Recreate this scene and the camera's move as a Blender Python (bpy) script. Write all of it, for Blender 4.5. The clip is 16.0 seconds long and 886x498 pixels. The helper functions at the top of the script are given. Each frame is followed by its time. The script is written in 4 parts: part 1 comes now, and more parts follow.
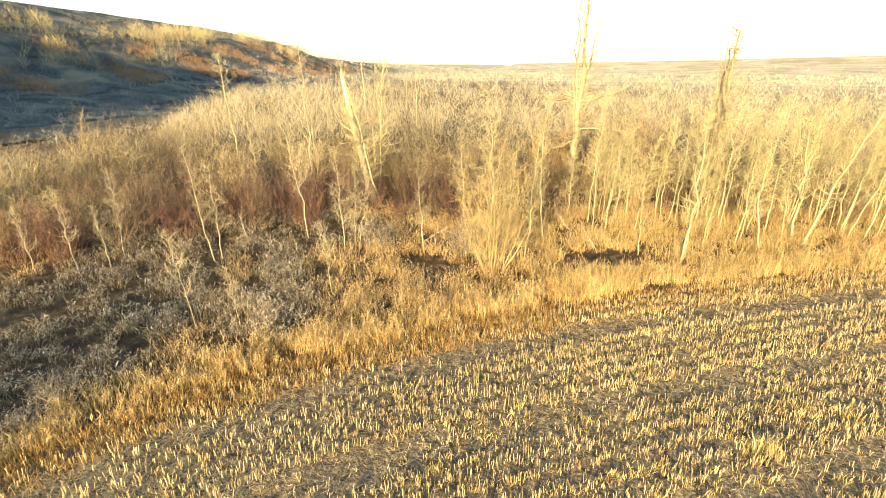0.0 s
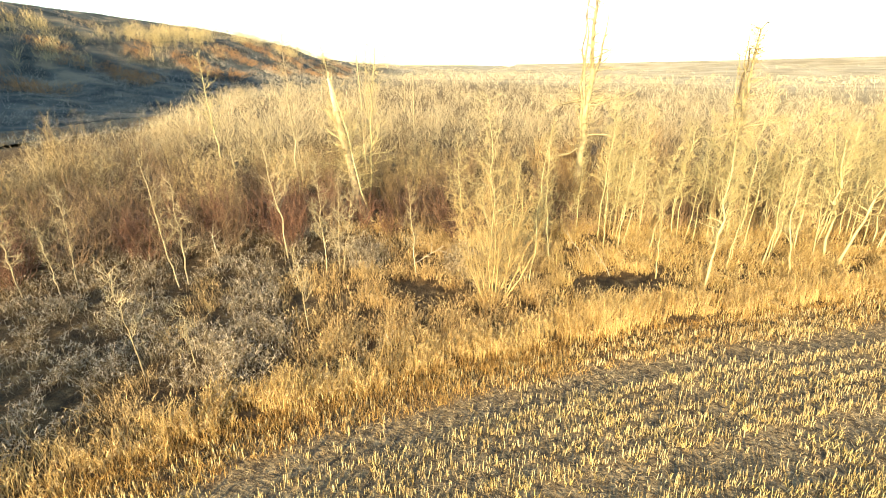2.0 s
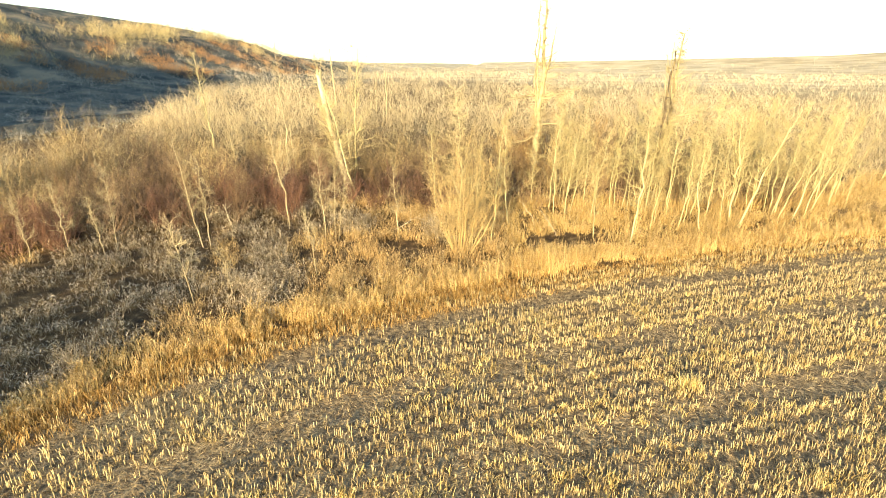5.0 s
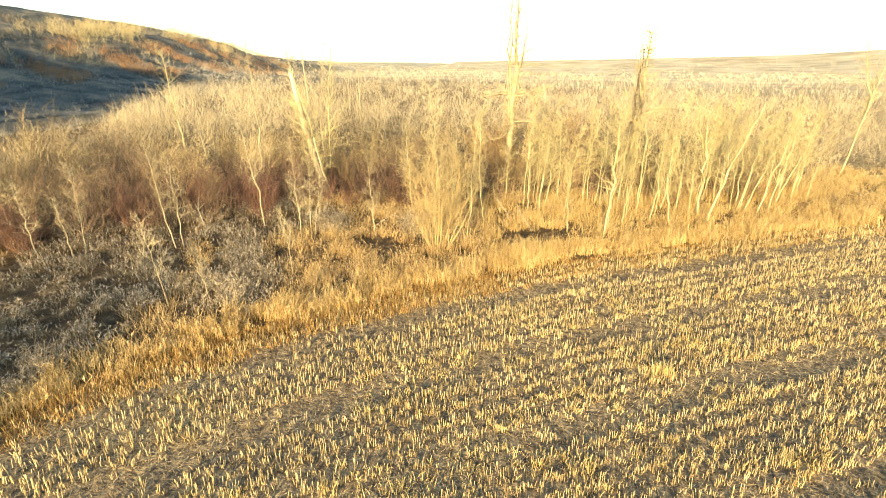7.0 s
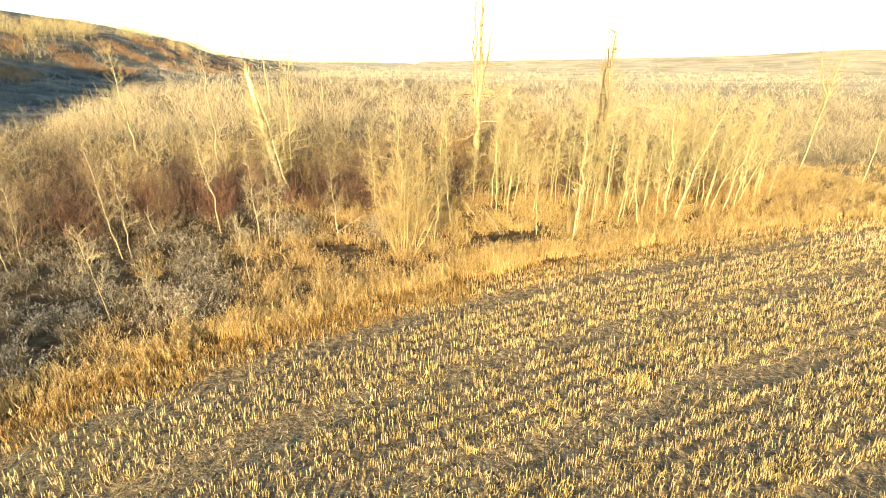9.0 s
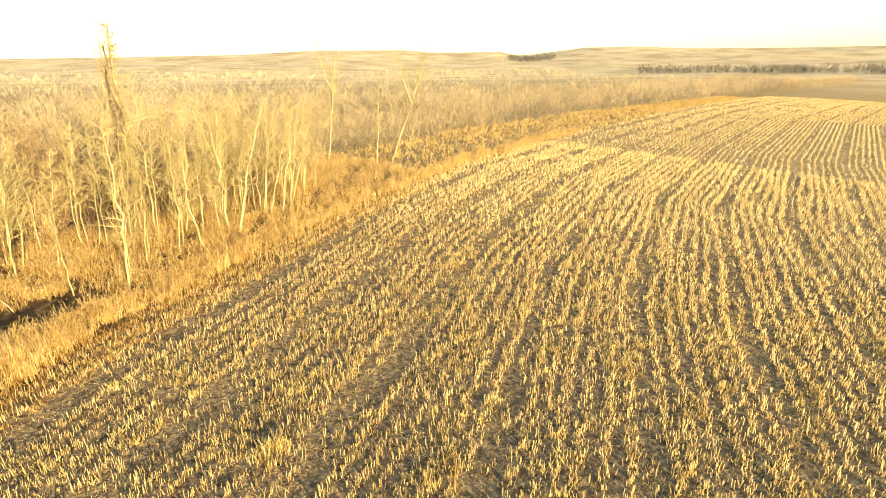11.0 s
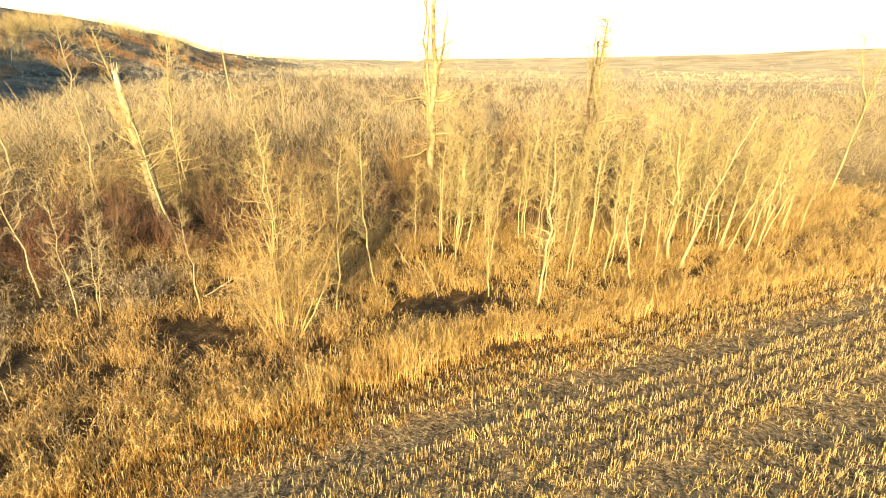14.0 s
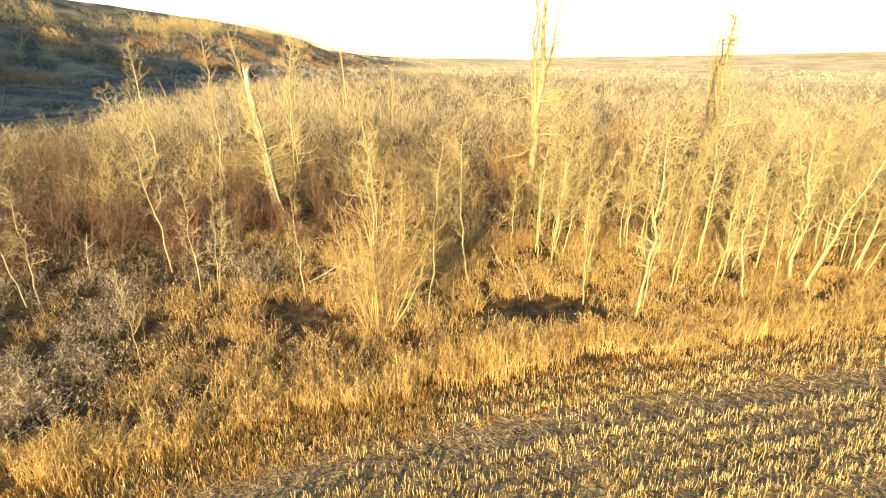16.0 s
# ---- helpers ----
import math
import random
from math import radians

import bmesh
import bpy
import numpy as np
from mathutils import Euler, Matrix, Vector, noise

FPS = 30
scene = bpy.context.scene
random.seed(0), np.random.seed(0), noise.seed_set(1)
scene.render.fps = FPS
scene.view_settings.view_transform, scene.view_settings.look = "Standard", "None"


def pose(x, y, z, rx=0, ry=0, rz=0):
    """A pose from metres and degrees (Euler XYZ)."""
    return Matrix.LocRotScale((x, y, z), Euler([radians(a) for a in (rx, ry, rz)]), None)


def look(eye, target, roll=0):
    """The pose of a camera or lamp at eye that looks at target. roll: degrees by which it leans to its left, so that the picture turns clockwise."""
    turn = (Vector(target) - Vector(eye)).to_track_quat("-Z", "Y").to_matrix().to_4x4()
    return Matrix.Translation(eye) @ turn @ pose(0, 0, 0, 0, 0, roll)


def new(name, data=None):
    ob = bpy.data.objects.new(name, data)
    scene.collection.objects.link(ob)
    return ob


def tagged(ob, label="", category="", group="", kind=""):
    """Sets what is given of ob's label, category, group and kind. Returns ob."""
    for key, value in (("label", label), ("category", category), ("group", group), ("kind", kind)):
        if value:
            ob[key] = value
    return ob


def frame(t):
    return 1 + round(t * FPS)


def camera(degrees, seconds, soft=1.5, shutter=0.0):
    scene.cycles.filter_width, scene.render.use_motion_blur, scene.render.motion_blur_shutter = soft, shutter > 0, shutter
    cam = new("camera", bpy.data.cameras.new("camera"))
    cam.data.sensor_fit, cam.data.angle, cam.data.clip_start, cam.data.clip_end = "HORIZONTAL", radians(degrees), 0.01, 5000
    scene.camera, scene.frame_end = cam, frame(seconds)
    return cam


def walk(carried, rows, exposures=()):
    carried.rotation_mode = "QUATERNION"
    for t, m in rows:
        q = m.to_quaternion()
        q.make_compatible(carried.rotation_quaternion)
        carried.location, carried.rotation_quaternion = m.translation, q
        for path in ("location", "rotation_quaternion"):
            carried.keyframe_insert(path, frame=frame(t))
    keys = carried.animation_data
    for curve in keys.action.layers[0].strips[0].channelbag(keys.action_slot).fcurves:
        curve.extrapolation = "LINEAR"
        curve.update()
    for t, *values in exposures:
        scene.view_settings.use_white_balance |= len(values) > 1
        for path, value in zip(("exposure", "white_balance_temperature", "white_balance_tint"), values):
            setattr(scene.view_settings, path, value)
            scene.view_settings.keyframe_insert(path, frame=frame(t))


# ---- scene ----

# ---------------------------------------------------------------- camera
cam = camera(79.66, 16.0, soft=1.0, shutter=0.15)


def aim(t, x, y, z, yaw, pitch, roll):
    """A row of the flight: yaw to the left, pitch upwards, in degrees."""
    a, p = radians(yaw), radians(pitch)
    eye = Vector((x, y, z))
    return t, look(eye, eye + Vector((-math.sin(a) * math.cos(p), math.cos(a) * math.cos(p), math.sin(p))), roll)


walk(cam, [
    aim(0.0, 1.055, 2.099, 8.43, 10.15, -18.81, 0.04),
    aim(0.5, 0.907, 3.295, 8.436, 10.09, -18.78, 0.07),
    aim(1.0, 0.819, 4.335, 8.45, 10.14, -18.73, 0.02),
    aim(1.5, 0.783, 4.88, 8.441, 10.15, -18.69, 0.05),
    aim(2.0, 0.79, 4.945, 8.452, 10.18, -18.71, 0.03),
    aim(2.5, 0.86, 4.756, 8.475, 10.25, -18.7, 0.02),
    aim(3.0, 0.991, 3.724, 8.49, 10.18, -18.7, -0.01),
    aim(3.5, 1.148, 2.084, 8.45, 10.04, -18.7, 0.12),
    aim(4.0, 1.314, 0.441, 8.49, 9.9, -18.82, 0.12),
    aim(4.2, 1.35, -0.03, 8.49, 8.8, -18.83, 0.12),
    aim(6.5, 1.224, -0.373, 8.411, 5.41, -18.95, 0.14),
    aim(7.0, 1.283, -0.445, 8.39, 4.04, -18.97, 0.13),
    aim(7.5, 1.299, -0.526, 8.364, 3.65, -18.93, 0.15),
    aim(8.0, 1.315, -0.522, 8.338, 3.46, -18.93, 0.16),
    aim(8.5, 1.331, -0.16, 8.348, 1.18, -18.92, 0.13),
    aim(9.0, 1.34, 0.479, 8.356, 0.53, -18.97, 0.16),
    aim(9.5, 1.434, 1.239, 8.352, -3.81, -18.99, 0.08),
    aim(10.0, 1.60, 2.028, 8.32, -26.21, -18.82, -0.21),
    aim(10.2, 1.65, 2.36, 8.33, -34.47, -18.87, -0.3),
    aim(11.2, 2.1, 4.1, 8.47, -47.0, -19.2, -0.4),
    aim(12.3, 2.746, 6.295, 8.634, -40.51, -19.5, -0.4),
    aim(12.5, 2.971, 6.741, 8.625, -38.45, -19.4, -0.18),
    aim(13.0, 3.554, 7.847, 8.55, -25.4, -19.43, -0.09),
    aim(13.5, 4.178, 8.553, 8.38, -7.21, -19.1, 0.18),
    aim(14.0, 4.556, 8.807, 8.33, 0.83, -19.18, 0.3),
    aim(14.5, 4.659, 8.787, 8.333, 3.6, -19.24, 0.39),
    aim(15.0, 4.678, 8.728, 8.334, 5.26, -19.26, 0.33),
    aim(15.5, 4.637, 8.758, 8.39, 7.21, -19.38, 0.29),
    aim(16.0, 4.654, 8.815, 8.385, 11.94, -19.37, 0.27),
], exposures=[(0.0, 1.85, 6250, 8), (9.3, 1.84, 6450, 8), (10.1, 1.76, 7200, 9), (10.6, 1.73, 7250, 9), (13.5, 1.71, 7500, 10), (15.2, 1.71, 7400, 10), (16.0, 1.74, 7050, 10)])

# ---------------------------------------------------------------- light
SUN_AZ, SUN_EL = 190.0, 10.5          # bearing from +Y to the right, height, degrees
world = bpy.data.worlds.new("world")
scene.world = world
world.use_nodes = True
wn = world.node_tree
sky = wn.nodes.new("ShaderNodeTexSky")
sky.sky_type, sky.sun_disc = "NISHITA", False
sky.sun_elevation, sky.sun_rotation = radians(SUN_EL), radians(SUN_AZ)
sky.dust_density, sky.ozone_density = 0.15, 1.0
wn.nodes["Background"].inputs["Strength"].default_value = 0.105
wn.links.new(sky.outputs["Color"], wn.nodes["Background"].inputs["Color"])
sun_data = bpy.data.lights.new("sun", "SUN")
sun_data.energy, sun_data.angle, sun_data.color = 5.0, radians(0.6), (1.0, 0.75, 0.40)
sun = new("sun", sun_data)
_a, _e = radians(SUN_AZ), radians(SUN_EL)
SUN_DIR = Vector((math.sin(_a) * math.cos(_e), math.cos(_a) * math.cos(_e), math.sin(_e)))
sun.matrix_world = look(SUN_DIR * 100, (0, 0, 0))


# ---------------------------------------------------------------- materials
def material(name, dark, light, scale=6.0, rough=0.8, bump=0.0, translucent=0.0, vary=0.25, island=False, third=None, gloss=0.3):
    """A rough natural surface: two colours mixed by noise at two scales, with a change from piece to piece."""
    m = bpy.data.materials.new(name)
    m.use_nodes = True
    nt = m.node_tree
    n, l = nt.nodes, nt.links
    bsdf = n["Principled BSDF"]
    co = n.new("ShaderNodeNewGeometry")
    big, fine = n.new("ShaderNodeTexNoise"), n.new("ShaderNodeTexNoise")
    big.inputs["Scale"].default_value, fine.inputs["Scale"].default_value = scale * 0.13, scale
    fine.inputs["Detail"].default_value = 6
    for k in (big, fine):
        l.new(co.outputs["Position"], k.inputs["Vector"])
    mixer = n.new("ShaderNodeMath")
    mixer.operation = "MULTIPLY_ADD"
    l.new(big.outputs["Fac"], mixer.inputs[0])
    mixer.inputs[1].default_value = 0.9
    half = n.new("ShaderNodeMath")
    half.operation = "MULTIPLY_ADD"
    l.new(fine.outputs["Fac"], half.inputs[0])
    half.inputs[1].default_value, half.inputs[2].default_value = 0.9, -0.4
    l.new(half.outputs[0], mixer.inputs[2])
    last = mixer
    if vary:
        shift = n.new("ShaderNodeMath")
        shift.operation = "MULTIPLY_ADD"
        if island:
            l.new(co.outputs["Random Per Island"], shift.inputs[0])
        else:
            info = n.new("ShaderNodeObjectInfo")
            l.new(info.outputs["Random"], shift.inputs[0])
        shift.inputs[1].default_value = vary * 2
        drop = n.new("ShaderNodeMath")
        drop.operation = "SUBTRACT"
        l.new(mixer.outputs[0], drop.inputs[0])
        drop.inputs[1].default_value = vary
        l.new(drop.outputs[0], shift.inputs[2])
        last = shift
    ramp = n.new("ShaderNodeValToRGB")
    ramp.color_ramp.elements[0].color, ramp.color_ramp.elements[1].color = (*dark, 1), (*light, 1)
    ramp.color_ramp.elements[0].position, ramp.color_ramp.elements[1].position = 0.15, 0.85
    if third:
        e = ramp.color_ramp.elements.new(0.5)
        e.color = (*third, 1)
    l.new(last.outputs[0], ramp.inputs["Fac"])
    l.new(ramp.outputs["Color"], bsdf.inputs["Base Color"])
    bsdf.inputs["Roughness"].default_value = rough
    bsdf.inputs["Specular IOR Level"].default_value = gloss
    if bump:
        b = n.new("ShaderNodeBump")
        b.inputs["Strength"].default_value = bump
        b.inputs["Distance"].default_value = 0.03
        l.new(fine.outputs["Fac"], b.inputs["Height"])
        l.new(b.outputs["Normal"], bsdf.inputs["Normal"])
    if translucent:
        tr, mix = n.new("ShaderNodeBsdfTranslucent"), n.new("ShaderNodeMixShader")
        l.new(ramp.outputs["Color"], tr.inputs["Color"])
        mix.inputs["Fac"].default_value = translucent
        l.new(bsdf.outputs[0], mix.inputs[1])
        l.new(tr.outputs[0], mix.inputs[2])
        l.new(mix.outputs[0], n["Material Output"].inputs["Surface"])
    return m


M_STUBBLE = material("straw_stubble", (0.46, 0.34, 0.14), (0.84, 0.71, 0.40), 8, 0.6, translucent=0.25, vary=0.3, island=True)
M_REGROWTH = material("regrowth", (0.40, 0.285, 0.085), (0.84, 0.70, 0.32), 4, 0.6, translucent=0.4, vary=0.35, island=True)
M_STRAW = material("loose_straw", (0.30, 0.21, 0.095), (0.68, 0.55, 0.31), 8, 0.6, translucent=0.2, vary=0.3, island=True)
M_GOLD = material("golden_grass", (0.34, 0.215, 0.065), (0.80, 0.62, 0.28), 5, 0.6, translucent=0.4, vary=0.3, island=True)
M_WEED = material("grey_weeds", (0.14, 0.105, 0.06), (0.44, 0.35, 0.21), 4, 0.8, translucent=0.35, vary=0.35, island=True)
M_GOLDPLUME = material("grass_heads", (0.50, 0.34, 0.14), (0.80, 0.63, 0.33), 6, 0.9, translucent=0.4, vary=0.3, island=True)
M_PLUME = material("seed_fluff", (0.34, 0.275, 0.185), (0.74, 0.64, 0.47), 6, 0.9, translucent=0.4, vary=0.3, island=True)
M_RUST = material("rust_grass", (0.27, 0.165, 0.06), (0.74, 0.55, 0.26), 4, 0.7, translucent=0.4, vary=0.3, island=True)
M_POPLAR = material("poplar_bark", (0.24, 0.205, 0.095), (0.50, 0.45, 0.25), 9, 0.55, 0.3, vary=0.15)
M_TWIG = material("poplar_twigs", (0.26, 0.205, 0.09), (0.54, 0.45, 0.22), 5, 0.5, vary=0.2)
M_SAPLING = material("sapling_bark", (0.20, 0.16, 0.09), (0.47, 0.40, 0.25), 6, 0.6, vary=0.2)
M_OLDBARK = material("cottonwood_bark", (0.07, 0.052, 0.03), (0.52, 0.44, 0.25), 4.5, 0.8, 0.6, vary=0.1)
M_BAREWOOD = material("weathered_wood", (0.42, 0.37, 0.26), (0.66, 0.60, 0.44), 10, 0.7, 0.4, vary=0.0)
M_SNAGBARK = material("dead_bark", (0.09, 0.065, 0.04), (0.46, 0.38, 0.23), 6, 0.85, 0.8, vary=0.0)
M_DEADBARK = material("dead_stem_bark", (0.03, 0.024, 0.018), (0.17, 0.13, 0.085), 5, 0.9, 0.6, vary=0.0)
M_WILLOW = material("willow_stems", (0.13, 0.085, 0.045), (0.34, 0.24, 0.12), 3, 0.55, vary=0.3)
M_WILLOWTIP = material("willow_twigs", (0.16, 0.115, 0.055), (0.54, 0.43, 0.22), 2, 0.55, vary=0.35)
M_DOGWOOD = material("dogwood_stems", (0.09, 0.046, 0.032), (0.25, 0.14, 0.088), 3, 0.5, vary=0.3)
M_FARBRUSH = material("far_brush", (0.24, 0.18, 0.10), (0.62, 0.52, 0.32), 0.3, 0.8, translucent=0.2, vary=0.3, island=True)
M_DARKWILLOW = material("dark_willow", (0.07, 0.047, 0.03), (0.27, 0.185, 0.11), 2, 0.55, vary=0.35)
M_SHORTGRASS = material("short_grass", (0.22, 0.12, 0.035), (0.60, 0.40, 0.135), 4, 0.7, translucent=0.3, vary=0.3, island=True)
M_RUSTWILLOW = material("rusty_willow", (0.17, 0.10, 0.04), (0.50, 0.34, 0.14), 2, 0.55, vary=0.35)
# brush colours greyed to suit the cool shade of the hillside
M_SHADEGREY = material("slope_brush", (0.07, 0.072, 0.058), (0.50, 0.46, 0.38), 0.08, 0.8, vary=0.35, island=True)
M_SIDEBRUSH = material("side_brush", (0.16, 0.12, 0.075), (0.60, 0.49, 0.31), 0.25, 0.8, vary=0.4, island=True)
M_BUSH = material("bush_twigs", (0.24, 0.17, 0.075), (0.54, 0.41, 0.19), 2, 0.55, vary=0.0)
# a darker copy of the brush, with the hillside's shade in its colour
M_SHADEBRUSH = material("hill_brush", (0.07, 0.062, 0.05), (0.31, 0.26, 0.19), 0.1, 0.8, vary=0.3, island=True)
# near-black tones that stand for woods lying in shade
M_SHADEWOODS = material("shade_dark_woods", (0.05, 0.05, 0.045), (0.15, 0.145, 0.12), 0.1, 0.8, vary=0.3, island=True)
# distant brush with haze and glare put into its pale colours
M_HAZEBRUSH = material("haze_paled_brush", (0.33, 0.27, 0.165), (0.61, 0.52, 0.34), 0.05, 0.8, translucent=0.2, vary=0.25, island=True)
M_GROVE = material("aspen_grove", (0.40, 0.31, 0.14), (0.62, 0.52, 0.28), 0.1, 0.8, translucent=0.2, vary=0.3, island=True)
M_REDBRUSH = material("red_brush", (0.24, 0.125, 0.055), (0.48, 0.28, 0.12), 0.1, 0.8, translucent=0.2, vary=0.3, island=True)


def ground_material():
    m = bpy.data.materials.new("ground")
    m.use_nodes = True
    n, l = m.node_tree.nodes, m.node_tree.links
    bsdf = n["Principled BSDF"]
    co = n.new("ShaderNodeNewGeometry")

    def noise_at(scale, detail=5.0):
        k = n.new("ShaderNodeTexNoise")
        k.inputs["Scale"].default_value, k.inputs["Detail"].default_value = scale, detail
        l.new(co.outputs["Position"], k.inputs["Vector"])
        return k.outputs["Fac"]

    def ramp(fac, *stops):
        r = n.new("ShaderNodeValToRGB")
        while len(r.color_ramp.elements) < len(stops):
            r.color_ramp.elements.new(0.5)
        for e, (p, c) in zip(r.color_ramp.elements, stops):
            e.position, e.color = p, (*c, 1)
        l.new(fac, r.inputs["Fac"])
        return r.outputs["Color"]

    def mix(fac, a, b):
        k = n.new("ShaderNodeMix")
        k.data_type = "RGBA"
        l.new(fac, k.inputs["Factor"])
        l.new(a, k.inputs[6])
        l.new(b, k.inputs[7])
        return k.outputs[2]

    def layer(name):
        k = n.new("ShaderNodeAttribute")
        k.attribute_name = name
        return k.outputs["Fac"]

    soil = ramp(noise_at(5.0, 9.0), (0.3, (0.09, 0.066, 0.04)), (0.5, (0.225, 0.165, 0.092)), (0.7, (0.44, 0.335, 0.18)))
    litter = ramp(noise_at(2.2), (0.3, (0.05, 0.034, 0.018)), (0.55, (0.14, 0.09, 0.042)), (0.75, (0.30, 0.205, 0.095)))
    # distant ground paled to cream, haze being part of the colour
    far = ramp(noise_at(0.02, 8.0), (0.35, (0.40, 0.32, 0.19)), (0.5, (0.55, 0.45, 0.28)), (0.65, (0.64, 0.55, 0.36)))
    # hillside grass, darkened and cooled so its colour carries the shade
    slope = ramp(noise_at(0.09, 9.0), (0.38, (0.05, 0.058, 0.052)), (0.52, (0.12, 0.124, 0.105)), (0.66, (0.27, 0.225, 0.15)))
    straw = ramp(noise_at(1.2, 8.0), (0.3, (0.24, 0.175, 0.085)), (0.5, (0.38, 0.285, 0.14)), (0.7, (0.54, 0.42, 0.21)))
    c = mix(layer("field"), mix(layer("far_margin"), litter, straw), mix(layer("far_field"), soil, straw))
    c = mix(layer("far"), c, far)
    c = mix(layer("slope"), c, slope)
    l.new(c, bsdf.inputs["Base Color"])
    bsdf.inputs["Roughness"].default_value = 0.9
    bsdf.inputs["Specular IOR Level"].default_value = 0.15
    b = n.new("ShaderNodeBump")
    b.inputs["Strength"].default_value, b.inputs["Distance"].default_value = 1.0, 0.11
    l.new(noise_at(11.0, 7.0), b.inputs["Height"])
    l.new(b.outputs["Normal"], bsdf.inputs["Normal"])
    return m


def water_material():
    m = bpy.data.materials.new("water")
    m.use_nodes = True
    n, l = m.node_tree.nodes, m.node_tree.links
    bsdf = n["Principled BSDF"]
    bsdf.inputs["Base Color"].default_value = (0.05, 0.06, 0.06, 1)
    bsdf.inputs["Roughness"].default_value = 0.08
    k, b = n.new("ShaderNodeTexNoise"), n.new("ShaderNodeBump")
    k.inputs["Scale"].default_value = 1.5
    b.inputs["Strength"].default_value, b.inputs["Distance"].default_value = 0.2, 0.02
    l.new(k.outputs["Fac"], b.inputs["Height"])
    l.new(b.outputs["Normal"], bsdf.inputs["Normal"])
    return m


# ---------------------------------------------------------------- the lie of the land
def field_edge(x):
    """Where the stubble ends: y of the field's edge."""
    return np.interp(x, (-40, -18, -14, -11, -7.6, -4.2, 0, 6, 12.9, 23, 42, 72, 120, 168, 400),
                     (-60, -13, 2.5, 9.2, 13.7, 16.9, 20.0, 23.3, 26.7, 31.6, 38.0, 43.4, 48.5, 48, 22))


def thicket_edge(x):
    """Where the shrubs begin."""
    return np.interp(x, (-60, -24, -20, -14, -10, -5, 1, 8, 18, 26, 32, 64, 97, 134, 174, 400),
                     (2, 15, 20, 24.5, 28, 29.6, 30.8, 33.6, 35.2, 41, 47, 55.5, 58, 56, 54, 27))


RIDGE_AZ = (-180, -22.8, -13, -3.5, 7.4, 18.5, 28, 33.7, 42.8, 46.2, 52.8, 54.5, 61, 65.6, 70, 76.4, 110, 180)
RIDGE_EL = (0.8, 0.5, 0.3, 0.45, 0.6, 0.8, 1.0, 1.35, 1.38, 1.1, 1.15, 0.7, 1.45, 1.5, 1.25, 1.17, 1.2, 1.2)


HILL_WIDTH = 170.0
HILL_Y = (-600, 0, 150, 239, 363, 400, 450, 510, 618, 800, 1126, 2000, 4000)
HILL_TOP = (45, 45, 42, 39, 38.5, 34.7, 29.6, 25, 18, 16.8, 14.4, 22, 30)


def hill_side(x, y):
    """How far up the valley side a place lies, in metres from its foot."""
    return -94.0 - x - 6.0 * np.sin(y / 60.0) * np.clip((y - 40) / 100, 0, 1)


def smooth(u):
    u = np.clip(u, 0, 1)
    return u * u * (3 - 2 * u)


def wave(x, y, size, seed):
    """Soft rolling variation, about -1 to 1."""
    r = np.random.RandomState(seed)
    out = 0
    for k in range(5):
        a, p = r.uniform(0, 2 * np.pi), r.uniform(0, 2 * np.pi)
        f = 2 * np.pi / (size * r.uniform(0.6, 1.5))
        out = out + np.sin((x * np.cos(a) + y * np.sin(a)) * f + p)
    return out / 3.0


def brush_reach(az):
    """How far the flood plain's brush runs before it falls to the river."""
    return np.interp(az, (-180, -60, -43, -35, -31, -27, -22), (38, 40, 45, 57, 95, 210, 2000))


def river_offset(x, y):
    """How far from the river's middle, in metres."""
    r, az = np.hypot(x, y), np.degrees(np.arctan2(x, y))
    mid = np.interp(az, (-120, -70, -50, -43, -35, -28, -15, 0), (60, 92, 104, 112, 132, 170, 330, 700))
    return np.abs(r - mid), az


